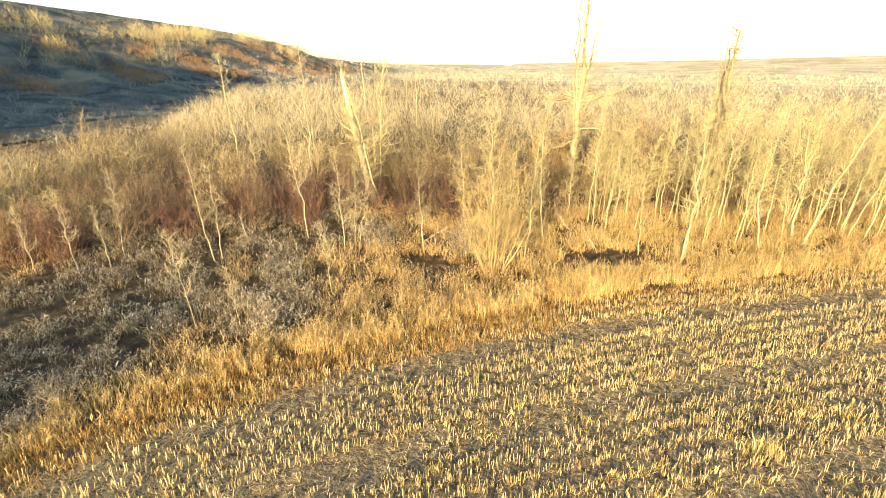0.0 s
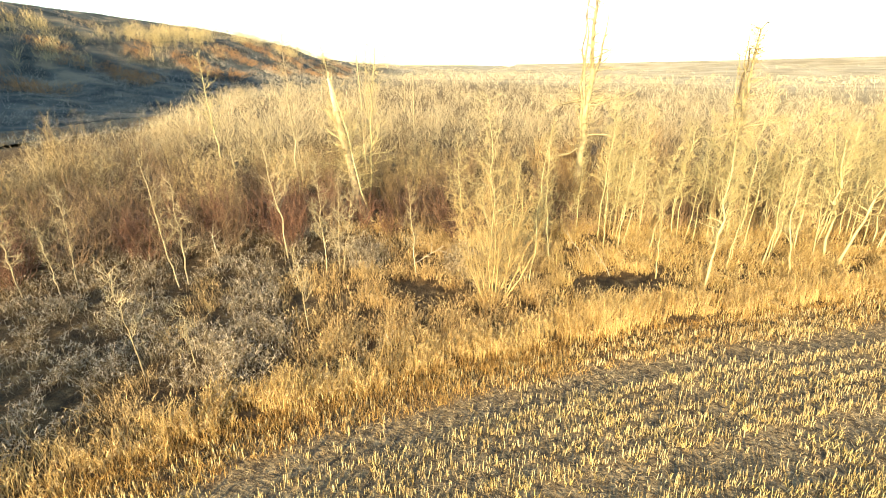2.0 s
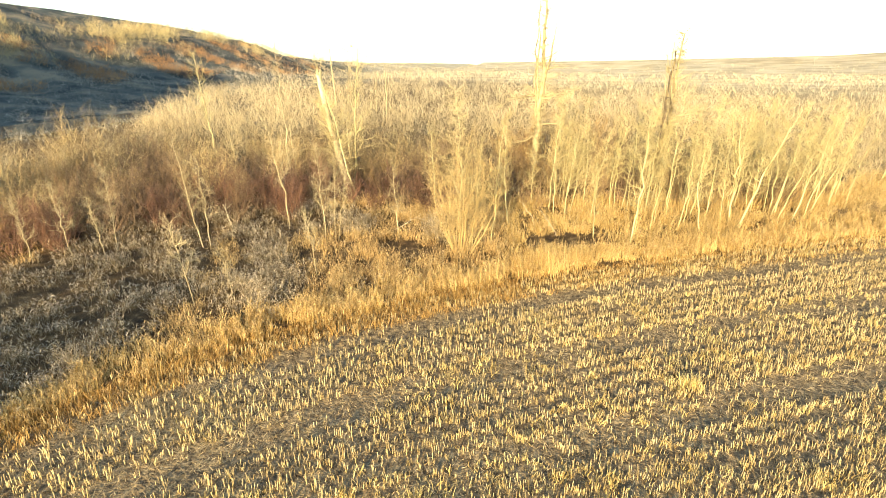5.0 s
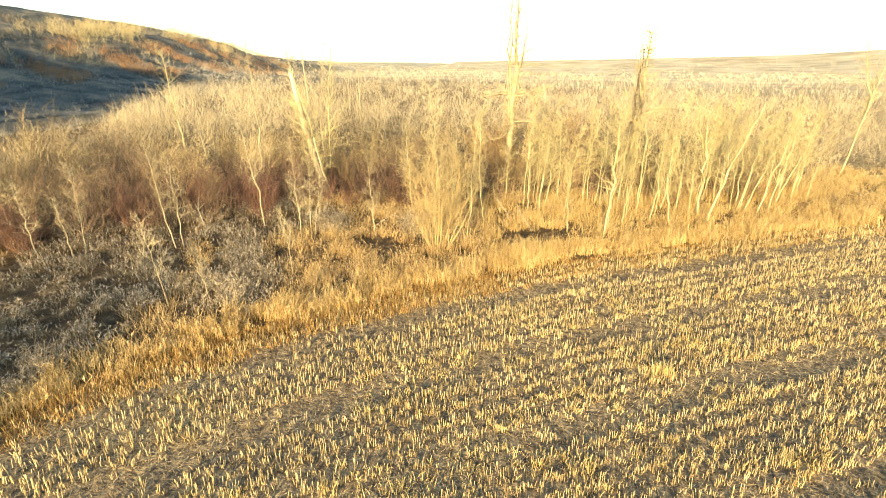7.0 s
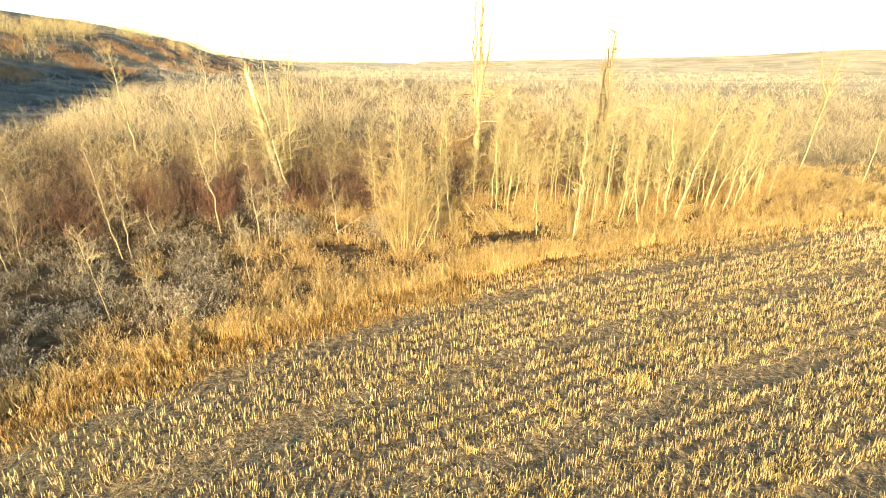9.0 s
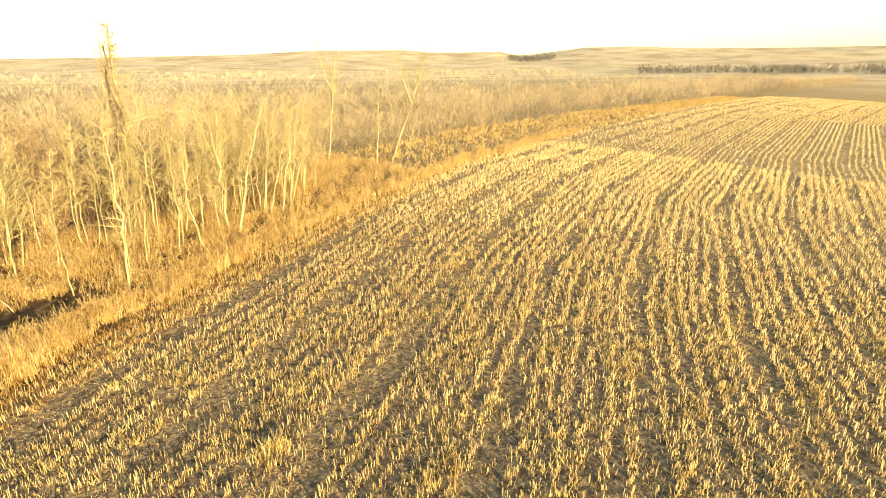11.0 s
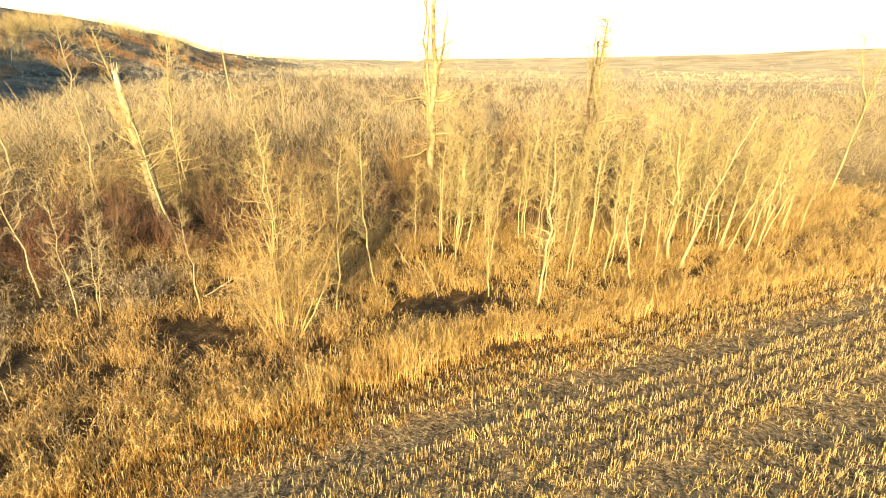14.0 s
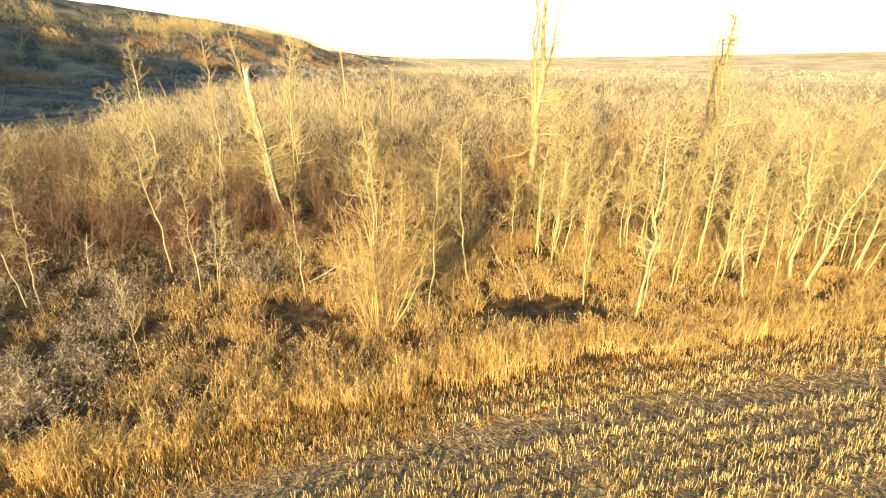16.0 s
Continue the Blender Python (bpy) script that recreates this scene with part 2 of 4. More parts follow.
def height(x, y):
    x, y = np.asarray(x, float), np.asarray(y, float)
    r, az = np.hypot(x, y), np.degrees(np.arctan2(x, y))
    dx, dy = x + 0.555, y - 23.73
    z = -0.0314 * np.where(dx > 0, 60 * np.tanh(dx / 60), 28 * np.tanh(dx / 28)) + 0.0288 * 25 * np.tanh(dy / 25)
    z = z + 0.05 * wave(x, y, 9, 3) * smooth(r / 60)
    z = z - 3.0 * smooth((r - brush_reach(az)) / 22) * smooth((-26 - az) / 4) * smooth((az + 75) / 10)      # the bank above the river
    # the far rim of the valley
    el = np.interp(az, RIDGE_AZ, RIDGE_EL)
    u = np.clip((r - 700) / 800, 0, 1)
    shape = 0.45 * u ** 1.7 + 0.55 * (smooth((u - 0.12) / 0.3) * 0.35 + smooth((u - 0.5) / 0.45) * 0.65)
    rim = (8.4 + 1500 * np.tan(np.radians(el)) - z) * shape * (1 + 0.22 * wave(x, y, 260, 6) * smooth((1.0 - u) * 3)) * smooth((r - 700) / 60)
    rim = rim - 25 * smooth((r - 1950) / 3000) * (r > 1500)
    # the valley side beyond the river, with spurs and gullies running down it
    s = hill_side(x, y)
    u = np.clip(s / HILL_WIDTH, 0, 1)
    crest = np.interp(y, HILL_Y, HILL_TOP)
    ribs = 3.6 * wave(x * 0.35 + y, x * 0.5, 75, 5) + 2.2 * wave(x * 0.5 + y, x * 0.6, 38, 8)
    side = (crest - z) * (0.35 * u + 0.65 * smooth(u)) + ribs * smooth(u * 4) * smooth((1.0 - u) * 3.5) * smooth((700 - y) / 300)
    left = smooth(s / 15)
    z = z + np.where(s > 0, np.maximum(side, rim * (1 - left)), rim)
    # an unseen steep spur this side of the river, added to shade the hill's foot
    z = z + 42 * np.exp(-0.5 * ((x + 165) / 50) ** 2) * smooth((20 - y) / 110) * smooth((y + 420) / 200)
    off, azr = river_offset(x, y)
    z = z - (z + 2.2) * (1 - smooth((off - 6) / 9)) * smooth((-14 - azr) / 8)
    return z


def on_ground(xy):
    return np.column_stack([xy, height(xy[:, 0], xy[:, 1])])


# ---------------------------------------------------------------- mesh helpers
def mesh_of(name, verts, faces, mat, smooth_shade=False):
    me = bpy.data.meshes.new(name)
    verts = np.asarray(verts, np.float32)
    faces = np.asarray(faces, np.int32)
    k = faces.shape[1]
    me.vertices.add(len(verts))
    me.vertices.foreach_set("co", verts.ravel())
    me.loops.add(faces.size)
    me.loops.foreach_set("vertex_index", faces.ravel())
    me.polygons.add(len(faces))
    me.polygons.foreach_set("loop_start", np.arange(0, faces.size, k, dtype=np.int32))
    if smooth_shade:
        me.polygons.foreach_set("use_smooth", np.ones(len(faces), bool))
    me.update(calc_edges=True)
    me.materials.append(mat)
    return me


class Tubes:
    """Collects tapered limbs and turns them into one mesh."""

    def __init__(self):
        self.v, self.f, self.count = [], [], 0

    def limb(self, path, r0, r1, sides=5, power=1.0):
        path = np.asarray(path, float)
        n = len(path)
        tang = np.gradient(path, axis=0)
        tang /= np.linalg.norm(tang, axis=1)[:, None] + 1e-9
        ref = np.array((1.0, 0.13, 0.07)) if abs(tang[0][0]) < 0.8 else np.array((0.1, 1.0, 0.05))
        u = np.cross(tang, ref)
        u /= np.linalg.norm(u, axis=1)[:, None] + 1e-9
        w = np.cross(tang, u)
        rad = r0 + (r1 - r0) * np.linspace(0, 1, n) ** power
        ang = np.arange(sides) * 2 * np.pi / sides
        ring = path[:, None] + rad[:, None, None] * (np.cos(ang)[None, :, None] * u[:, None] + np.sin(ang)[None, :, None] * w[:, None])
        i = np.arange(n - 1)[:, None] * sides
        j = np.arange(sides)[None]
        k = (j + 1) % sides
        quad = np.stack([i + j, i + k, i + sides + k, i + sides + j], -1).reshape(-1, 4) + self.count
        self.v.append(ring.reshape(-1, 3))
        self.f.append(quad)
        self.count += n * sides

    def mesh(self, name, mat):
        return mesh_of(name, np.concatenate(self.v), np.concatenate(self.f), mat, True)


def blades_mesh(name, base, tip, width, mat, bend=0.0, rng=None, segments=1):
    """Many thin blades, each a narrow tapering ribbon from base to tip that may arch over."""
    n = len(base)
    along = tip - base
    side = np.column_stack([rng.normal(size=n), rng.normal(size=n), np.zeros(n)])
    side /= np.linalg.norm(side, axis=1)[:, None] + 1e-9
    lean = along.copy()
    lean[:, 2] = 0
    rows = []
    for s in range(segments + 1):
        q = s / segments
        mid = base + along * q
        if bend:
            mid = mid - lean * (q * (1 - q))[..., None] * bend if np.ndim(q) else mid - lean * (q * (1 - q)) * bend
            mid[:, 2] += along[:, 2] * (q * (1 - q)) * bend * 0.6
        wd = (width * (1 - 0.65 * q))[:, None] * 0.5
        rows += [mid - side * wd, mid + side * wd]
    verts = np.stack(rows, 1).reshape(-1, 3)
    k = 2 * (segments + 1)
    quads = []
    for s in range(segments):
        quads.append(np.stack([np.arange(n) * k + 2 * s + c for c in (0, 1, 3, 2)], -1))
    return mesh_of(name, verts, np.concatenate(quads), mat)


def stems_mesh(name, base, tip, radius, mat):
    """Many short three-sided stalks."""
    n = len(base)
    rows = []
    for q, k in ((0, 1.0), (1, 0.85)):
        for a in (0.3, 2.394, 4.489):
            off = np.column_stack([np.cos(a) * radius * k, np.sin(a) * radius * k, np.zeros(n)])
            rows.append(base + (tip - base) * q + off)
    verts = np.stack(rows, 1).reshape(-1, 3)
    i = np.arange(n) * 6
    quads = np.concatenate([np.stack([i + a, i + b, i + b + 3, i + a + 3], -1) for a, b in ((0, 1), (1, 2), (2, 0))])
    return mesh_of(name, verts, quads, mat)


def part(name, me, parent, label=""):
    ob = new(name, me)
    ob.parent = parent
    return tagged(ob, label)


# ---------------------------------------------------------------- ground sheet, river
def build_ground():
    radii = np.concatenate([np.arange(0, 60, 1.0), 60 * 1.036 ** np.arange(0, 120)])
    radii = radii[radii < 3800]
    spokes = 260
    ang = np.linspace(0, 2 * np.pi, spokes, endpoint=False)
    rr, aa = np.meshgrid(radii[1:], ang, indexing="ij")
    x, y = rr * np.sin(aa), rr * np.cos(aa)
    x, y = np.append(x.ravel(), 0), np.append(y.ravel(), 0)
    z = height(x, y)
    rows = len(radii) - 1
    i = np.arange(rows - 1)[:, None] * spokes
    j = np.arange(spokes)[None]
    k = (j + 1) % spokes
    quads = np.stack([i + j, i + spokes + j, i + spokes + k, i + k], -1).reshape(-1, 4)
    centre = rows * spokes
    fan = np.stack([np.full(spokes, centre), np.arange(spokes), (np.arange(spokes) + 1) % spokes, np.full(spokes, centre)], -1)
    me = bpy.data.meshes.new("ground")
    me.from_pydata(np.column_stack([x, y, z]).tolist(), [], quads.tolist() + fan[:, :3].tolist())
    me.polygons.foreach_set("use_smooth", np.ones(len(me.polygons), bool))
    r, az = np.hypot(x, y), np.degrees(np.arctan2(x, y))
    layers = {
        "field": smooth((field_edge(x) - y) / 2.6),
        "far_margin": 0.75 * smooth((x - 18) / 30),
        "far_field": 0.75 * smooth((np.hypot(x - 4, y - 7) - 22) / 45),
        # how far the haze-paled ground colour has taken over
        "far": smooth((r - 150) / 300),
        # the shade-dark hillside colour also reaches over the river bank
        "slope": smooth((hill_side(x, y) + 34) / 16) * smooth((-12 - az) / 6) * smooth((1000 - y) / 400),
    }
    for name, values in layers.items():
        at = me.attributes.new(name, "FLOAT", "POINT")
        at.data.foreach_set("value", values.astype(np.float32))
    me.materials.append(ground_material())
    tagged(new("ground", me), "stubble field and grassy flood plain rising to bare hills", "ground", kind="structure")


def build_river():
    rng = np.linspace(-110, -16, 60)
    mid = np.interp(rng, (-120, -70, -50, -43, -35, -28, -15, 0), (60, 92, 104, 112, 132, 170, 330, 700))
    a = np.radians(rng)
    v = []
    for off in (-11, 11):
        v.append(np.column_stack([(mid + off) * np.sin(a), (mid + off) * np.cos(a), np.full(60, -1.35)]))
    i = np.arange(59)
    me = mesh_of("river", np.concatenate(v), np.stack([i, i + 1, i + 61, i + 60], -1), water_material())
    tagged(new("river", me), "calm narrow river reflecting pale sky", "water", kind="structure")


build_ground()
build_river()


# ---------------------------------------------------------------- trees
def curve_path(base, top, bend, n, rng, wobble=0.02):
    base, top = np.asarray(base, float), np.asarray(top, float)
    q = np.linspace(0, 1, n)[:, None]
    length = np.linalg.norm(top - base)
    side = np.array((bend[0], bend[1], 0.0))
    path = base + (top - base) * q + side * (q * (1 - q) * 4) * length
    noise_part = rng.normal(size=(n, 3)) * wobble * length
    noise_part[0] = 0
    noise_part[:, 2] *= 0.3
    return path + noise_part * np.sin(np.pi * np.clip(q, 0, 0.8))


def unit(v):
    return v / (np.linalg.norm(v) + 1e-9)


def stray(p, d, length, steps, rng, rough, rise=0.0):
    """A crooked path of a branch from p, setting out along d."""
    pts = [np.asarray(p, float)]
    for _ in range(steps):
        pts.append(pts[-1] + d * length / steps)
        d = unit(d + rng.normal(size=3) * rough + (0, 0, rise))
    return np.array(pts)


def point_on(path, q):
    k = min(int(q * (len(path) - 1)), len(path) - 2)
    return path[k] + (path[k + 1] - path[k]) * (q * (len(path) - 1) - k), unit(path[k + 1] - path[k])


def add_twigs(tw, path, rng, count, length, radius, rise=0.25, start=0.2):
    """Crooked twigs along a branch, some of them forked."""
    for _ in range(count):
        p, along = point_on(path, rng.uniform(start, 1.0))
        d = unit(along * 0.7 + rng.normal(size=3) * 0.7 + (0, 0, rise))
        ln = length * rng.uniform(0.45, 1.25)
        twig = stray(p, d, ln, 2, rng, 0.4, 0.08)
        tw.limb(twig, radius, radius * 0.45, 3)
        if rng.rand() < 0.4:
            tw.limb([twig[1], twig[1] + unit(d + rng.normal(size=3) * 0.8) * ln * 0.5], radius * 0.7, radius * 0.4, 3)


def grow(limbs, twigs, path, r0, rng, branches, reach, start=0.3, up=0.55, twigs_each=6, twig_len=0.45, twig_r=0.009, shrink=0.65):
    """Side branches with twigs along a stem."""
    for b in range(branches):
        q = min(start + (1 - start) * (b + rng.uniform(0, 1)) / branches, 0.985)
        p, _ = point_on(path, q)
        a = rng.uniform(0, 2 * np.pi)
        ln = reach * (1 - shrink * (q - start) / (1 - start)) * rng.uniform(0.4, 1.2)
        d0 = unit(np.array((np.cos(a), np.sin(a), up * rng.uniform(0.1, 1.7))))
        br = stray(p, d0, ln, 5, rng, 0.2, 0.10)
        rb = min(max(0.011, r0 * (1 - 0.8 * q) * 0.32), 0.03)
        limbs.limb(br, rb, 0.006, 4)
        add_twigs(twigs, br, rng, max(2, int(twigs_each * (0.4 + 0.6 * ln / reach))), twig_len * (0.6 + 0.4 * ln / reach), twig_r)


def crown(limbs, twigs, mat, root, twig_mat=None):
    """The bare crown of a tree: its branches and fine twigs in one mesh of two barks."""
    n = sum(len(f) for f in limbs.f)
    limbs.f += [f + limbs.count for f in twigs.f]
    limbs.v += twigs.v
    me = limbs.mesh("crown", mat)
    me.materials.append(twig_mat or M_TWIG)
    kinds = np.zeros(len(me.polygons), np.int32)
    kinds[n:] = 1
    me.polygons.foreach_set("material_index", kinds)
    part("crown", me, root, "bare branches and fine twigs")


def poplar(x, y, h, dx, dy, r, seed, branches=None, start=0.38, reach=None, bend=(0, 0), label="slender bare young poplar with pale yellow bark", group="bare poplars", fork=0, bark=None):
    """A bare poplar whose tip stands dx, dy beside its foot."""
    rng = np.random.RandomState(seed)
    z = float(height(x, y)) - 0.1
    trunk, twigs, limbs, stems = Tubes(), Tubes(), Tubes(), []
    path = curve_path((0, 0, 0), (dx, dy, h), bend, 12, rng, 0.008)
    trunk.limb(path, r * 0.56, r * 0.12, 8, 1.0)
    grow(limbs, twigs, path, r, rng, branches or int(h * 6.5), reach or 0.20 * h, start * 0.8, up=0.75, twigs_each=9, twig_len=0.45, twig_r=0.0068)
    for k in range(fork):
        i = rng.randint(5, 8)
        a = rng.uniform(0, 6.28)
        top = path[i] + np.array((np.cos(a) * 0.14 * h, np.sin(a) * 0.08 * h, h * 0.42))
        stem = curve_path(path[i], top, (np.cos(a) * 0.06, 0), 8, rng, 0.01)
        fork_tube = Tubes()
        fork_tube.limb(stem, r * 0.5, 0.008, 6)
        stems.append(fork_tube)
        grow(limbs, twigs, stem, r * 0.6, rng, int(h * 2.5), reach or 0.16 * h, 0.25, twigs_each=8, twig_len=0.5)
    root = new("poplar_tree")
    root.location = (x, y, z)
    tagged(root, label, "tree", group)
    part("trunk", trunk.mesh("trunk", bark or M_POPLAR), root)
    for fork_tube in stems:
        part("fork_stem", fork_tube.mesh("fork_stem", M_POPLAR), root)
    crown(limbs, twigs, bark or M_POPLAR, root, bark or M_TWIG)
    return root


# the stand of young poplars beside the field
poplar(-0.75, 23.8, 7.7, -0.3, 0, 0.075, 10, bend=(0.02, 0), start=0.25)
poplar(-0.2, 24.0, 5.6, 0.4, 0, 0.05, 9)
poplar(1.6, 28.3, 6.3, -0.3, -0.1, 0.075, 11, bend=(-0.03, 0))
poplar(0.7, 25.2, 6.3, 0.5, 0.1, 0.06, 12, bend=(-0.01, 0))
poplar(4.2, 31.0, 4.1, -0.1, 0, 0.06, 13)
poplar(6.05, 27.5, 4.4, -0.15, 0, 0.06, 14, reach=0.7)
poplar(8.2, 35.0, 5.9, 0.7, 0, 0.08, 15, bend=(-0.02, 0))
poplar(7.8, 26.8, 6.9, 0.25, 0, 0.10, 16, bend=(0.02, 0))
poplar(8.1, 27.5, 4.2, 0.4, 0, 0.05, 17)
poplar(9.3, 29.1, 4.4, 0.4, 0, 0.06, 18)
poplar(9.6, 29.6, 3.9, 0.3, 0.1, 0.055, 19)
poplar(11.6, 34.4, 8.0, 0.2, 0, 0.10, 20, start=0.4)
poplar(11.0, 29.7, 5.8, 0.3, 0, 0.075, 21, bend=(0.02, 0))
poplar(11.4, 30.3, 5.0, 0.5, 0, 0.06, 22)
poplar(12.0, 29.0, 5.4, -0.35, 0.1, 0.085, 23, bend=(-0.05, 0))
poplar(13.8, 31.3, 5.3, -0.2, 0.1, 0.065, 24)
poplar(14.5, 31.8, 6.6, 0.2, 0, 0.13, 25, bend=(-0.02, 0), fork=2)
poplar(14.8, 31.2, 6.8, 1.9, -0.5, 0.14, 26, bend=(-0.02, 0))
poplar(17.6, 33.3, 5.9, 0.9, -0.3, 0.08, 27, bend=(-0.02, 0))
poplar(17.5, 32.6, 6.5, 1.7, -0.8, 0.08, 28, bend=(-0.02, 0))
poplar(18.4, 32.7, 6.4, 1.1, -0.4, 0.085, 29)
poplar(19.2, 33.2, 6.6, 1.0, -0.4, 0.08, 30, bend=(0.01, 0))
poplar(20.5, 35.0, 6.6, 1.7, -0.8, 0.08, 31)
poplar(16.2, 35.6, 6.0, 0.5, 0, 0.07, 32)
poplar(12.9, 35.5, 6.4, 0.4, 0, 0.08, 33)
poplar(10.1, 33.5, 5.2, 0.3, 0, 0.07, 34)
poplar(4.9, 33.2, 4.4, 0.2, 0, 0.06, 35)
poplar(2.9, 32.4, 4.2, 0.15, 0, 0.055, 36)
poplar(-2.7, 30.0, 5.2, -0.3, 0, 0.06, 37)
poplar(22.3, 36.6, 6.2, 1.0, -0.3, 0.07, 38)
poplar(23.5, 38.6, 6.0, 0.7, -0.2, 0.07, 39)
_r = np.random.RandomState(48)
for _k in range(60):
    _x = _r.uniform(4, 24)
    poplar(_x, float(thicket_edge(_x)) + _r.uniform(-2.5, 3.5), _r.uniform(4.6, 7.2), _r.uniform(-0.2, 0.9), _r.uniform(-0.3, 0.2), _r.uniform(0.04, 0.07), 300 + _k, start=0.45, bend=(_r.uniform(-0.03, 0.02), 0))
# taller ones farther along the edge
poplar(32.1, 47.2, 10.2, 1.2, -0.7, 0.15, 40, fork=2, label="tall leaning bare poplar with forked pale trunk")
poplar(38.4, 44.8, 10.1, 2.8, -2.4, 0.13, 41, fork=2, label="tall leaning bare poplar with forked pale trunk")
poplar(35.5, 44.0, 7.3, 0.5, -0.3, 0.10, 42)
poplar(40.7, 45.4, 4.4, 1.0, -1.0, 0.07, 43)
poplar(57.8, 54.5, 4.2, 0.3, 0, 0.07, 44)
poplar(98.2, 48.0, 5.4, 0.1, 0, 0.13, 45, label="lone pale poplar at the edge of the stubble")
# saplings among the weeds
poplar(-4.0, 25.3, 4.0, -0.3, 0, 0.05, 50, reach=0.6, bark=M_SAPLING)
poplar(-10.1, 26.0, 7.2, -1.3, -0.4, 0.06, 51, bend=(0.04, 0), bark=M_SAPLING)
poplar(-7.5, 24.2, 4.9, -0.2, 0, 0.045, 52, reach=0.8, bark=M_SAPLING)
poplar(-6.9, 24.3, 3.7, 0.5, 0.2, 0.04, 53, reach=0.7, bark=M_SAPLING)
poplar(-7.2, 24.8, 4.3, 0.1, 0.2, 0.04, 54, reach=0.8, bark=M_SAPLING)
poplar(-6.5, 20.0, 2.9, -0.3, 0, 0.039, 55, start=0.45, reach=0.9, label="small bare sapling standing in dry grass", group="saplings", bark=M_SAPLING)
poplar(-9.95, 16.5, 3.5, -0.4, -0.2, 0.043, 56, start=0.35, reach=1.0, label="small bare sapling standing in dry grass", group="saplings", bark=M_SAPLING)
poplar(-8.7, 17.1, 2.3, -0.2, -0.1, 0.027, 57, start=0.35, reach=0.6, label="small bare sapling standing in dry grass", group="saplings", bark=M_SAPLING)
poplar(-12.6, 22.4, 4.3, -0.1, 0, 0.06, 58, reach=0.9, bark=M_SAPLING)
poplar(-12.8, 22.1, 5.2, -0.6, -0.3, 0.055, 59, reach=0.9, bark=M_SAPLING)
poplar(-16.6, 20.5, 2.9, -0.2, -0.2, 0.05, 60, reach=0.6, bark=M_SAPLING)
poplar(-17.9, 20.1, 3.5, -0.3, -0.1, 0.055, 61, reach=0.7, bark=M_SAPLING)
poplar(-19.0, 19.2, 2.8, -0.2, -0.1, 0.05, 62, reach=0.6, bark=M_SAPLING)
poplar(-16.5, 21.2, 4.1, 0, 0, 0.05, 63, reach=0.8, bark=M_SAPLING)
poplar(-22.0, 40.5, 8.6, -0.7, -0.3, 0.12, 64, start=0.4, reach=2.0, label="bare poplar rising above the shrubs")
poplar(-14.0, 36.0, 9.8, -0.4, 0, 0.12, 65, start=0.4, bark=M_SAPLING)
poplar(-16.5, 33.0, 6.8, -0.3, 0, 0.08, 66, bark=M_SAPLING)
poplar(-10.0, 37.2, 9.2, 0.3, 0, 0.10, 67, start=0.4, bark=M_SAPLING)
poplar(-8.9, 34.3, 9.2, 0.9, -0.6, 0.11, 69, start=0.35, label="slender pale poplar beside the broken trunk")
poplar(-8.0, 32.0, 9.3, -2.7, 0.9, 0.10, 70, start=0.4, label="pale poplar leaning along the broken trunk")
poplar(-12.6, 33.6, 6.8, -0.3, 0, 0.06, 68, start=0.35, bark=M_SAPLING)


def dead_pole(x, y, h, r, seed, lean=0.2):
    rng = np.random.RandomState(seed)
    t = Tubes()
    path = curve_path((0, 0, 0), (-lean, 0, h), (0.01, 0), 8, rng, 0.006)
    t.limb(path, r, r * 0.3, 6)
    for k in range(7):
        i = rng.randint(2, 7)
        t.limb([path[i], path[i] + rng.normal(size=3) * 0.25 + (0, 0, 0.1)], 0.02, 0.008, 3)
    ob = new("dead_tree", t.mesh("dead_tree", M_OLDBARK))
    ob.location = (x, y, float(height(x, y)) - 0.1)
    tagged(ob, "thin dead tree pole standing above the brush", "dead tree", "dead poles")


dead_pole(-26.5, 86, 10.0, 0.16, 1, 0.6)
dead_pole(-22.5, 97, 6.0, 0.13, 2, 0.0)
dead_pole(-15.0, 72, 7.0, 0.12, 3, 0.1)


def snag():
    """The broken cottonwood that leans over the shrubs."""
    rng = np.random.RandomState(70)
    x, y = -8.35, 32.2
    z = float(height(x, y)) - 0.2
    trunk, shell, limbs, twigs = Tubes(), Tubes(), Tubes(), Tubes()
    path = curve_path((0, 0, 0), (-2.45, 1.9, 7.65), (-0.012, 0), 14, rng, 0.006)
    trunk.limb(path[:11], 0.29, 0.19, 14)
    # bare splintered upper length
    shell.limb(path[10:], 0.18, 0.11, 12)
    top = path[-1]
    for k in range(9):
        a = k * 0.7
        foot = top + np.array((np.cos(a) * 0.10, np.sin(a) * 0.10, -0.1))
        shell.limb([foot, foot + (rng.normal() * 0.03, rng.normal() * 0.03, rng.uniform(0.12, 0.5))], 0.055, 0.012, 4)
    grow(limbs, twigs, path[:12], 0.12, rng, 56, 1.5, 0.25, 0.5, 8, 0.55, 0.008)
    grow(limbs, twigs, path[4:11], 0.2, rng, 20, 2.4, 0.1, 0.7, 10, 0.6, 0.008)
    grow(limbs, twigs, path[5:13], 0.3, rng, 20, 1.9, 0.05, 0.35, 8, 0.55, 0.008, 0.4)
    root = new("broken_cottonwood")
    root.location = (x, y, z)
    tagged(root, "leaning broken cottonwood trunk with bare splintered top", "dead tree")
    part("trunk", trunk.mesh("trunk", M_SNAGBARK), root)
    part("bare_top", shell.mesh("bare_top", M_BAREWOOD), root, "pale barkless splintered wood")
    crown(limbs, twigs, M_TWIG, root)


snag()


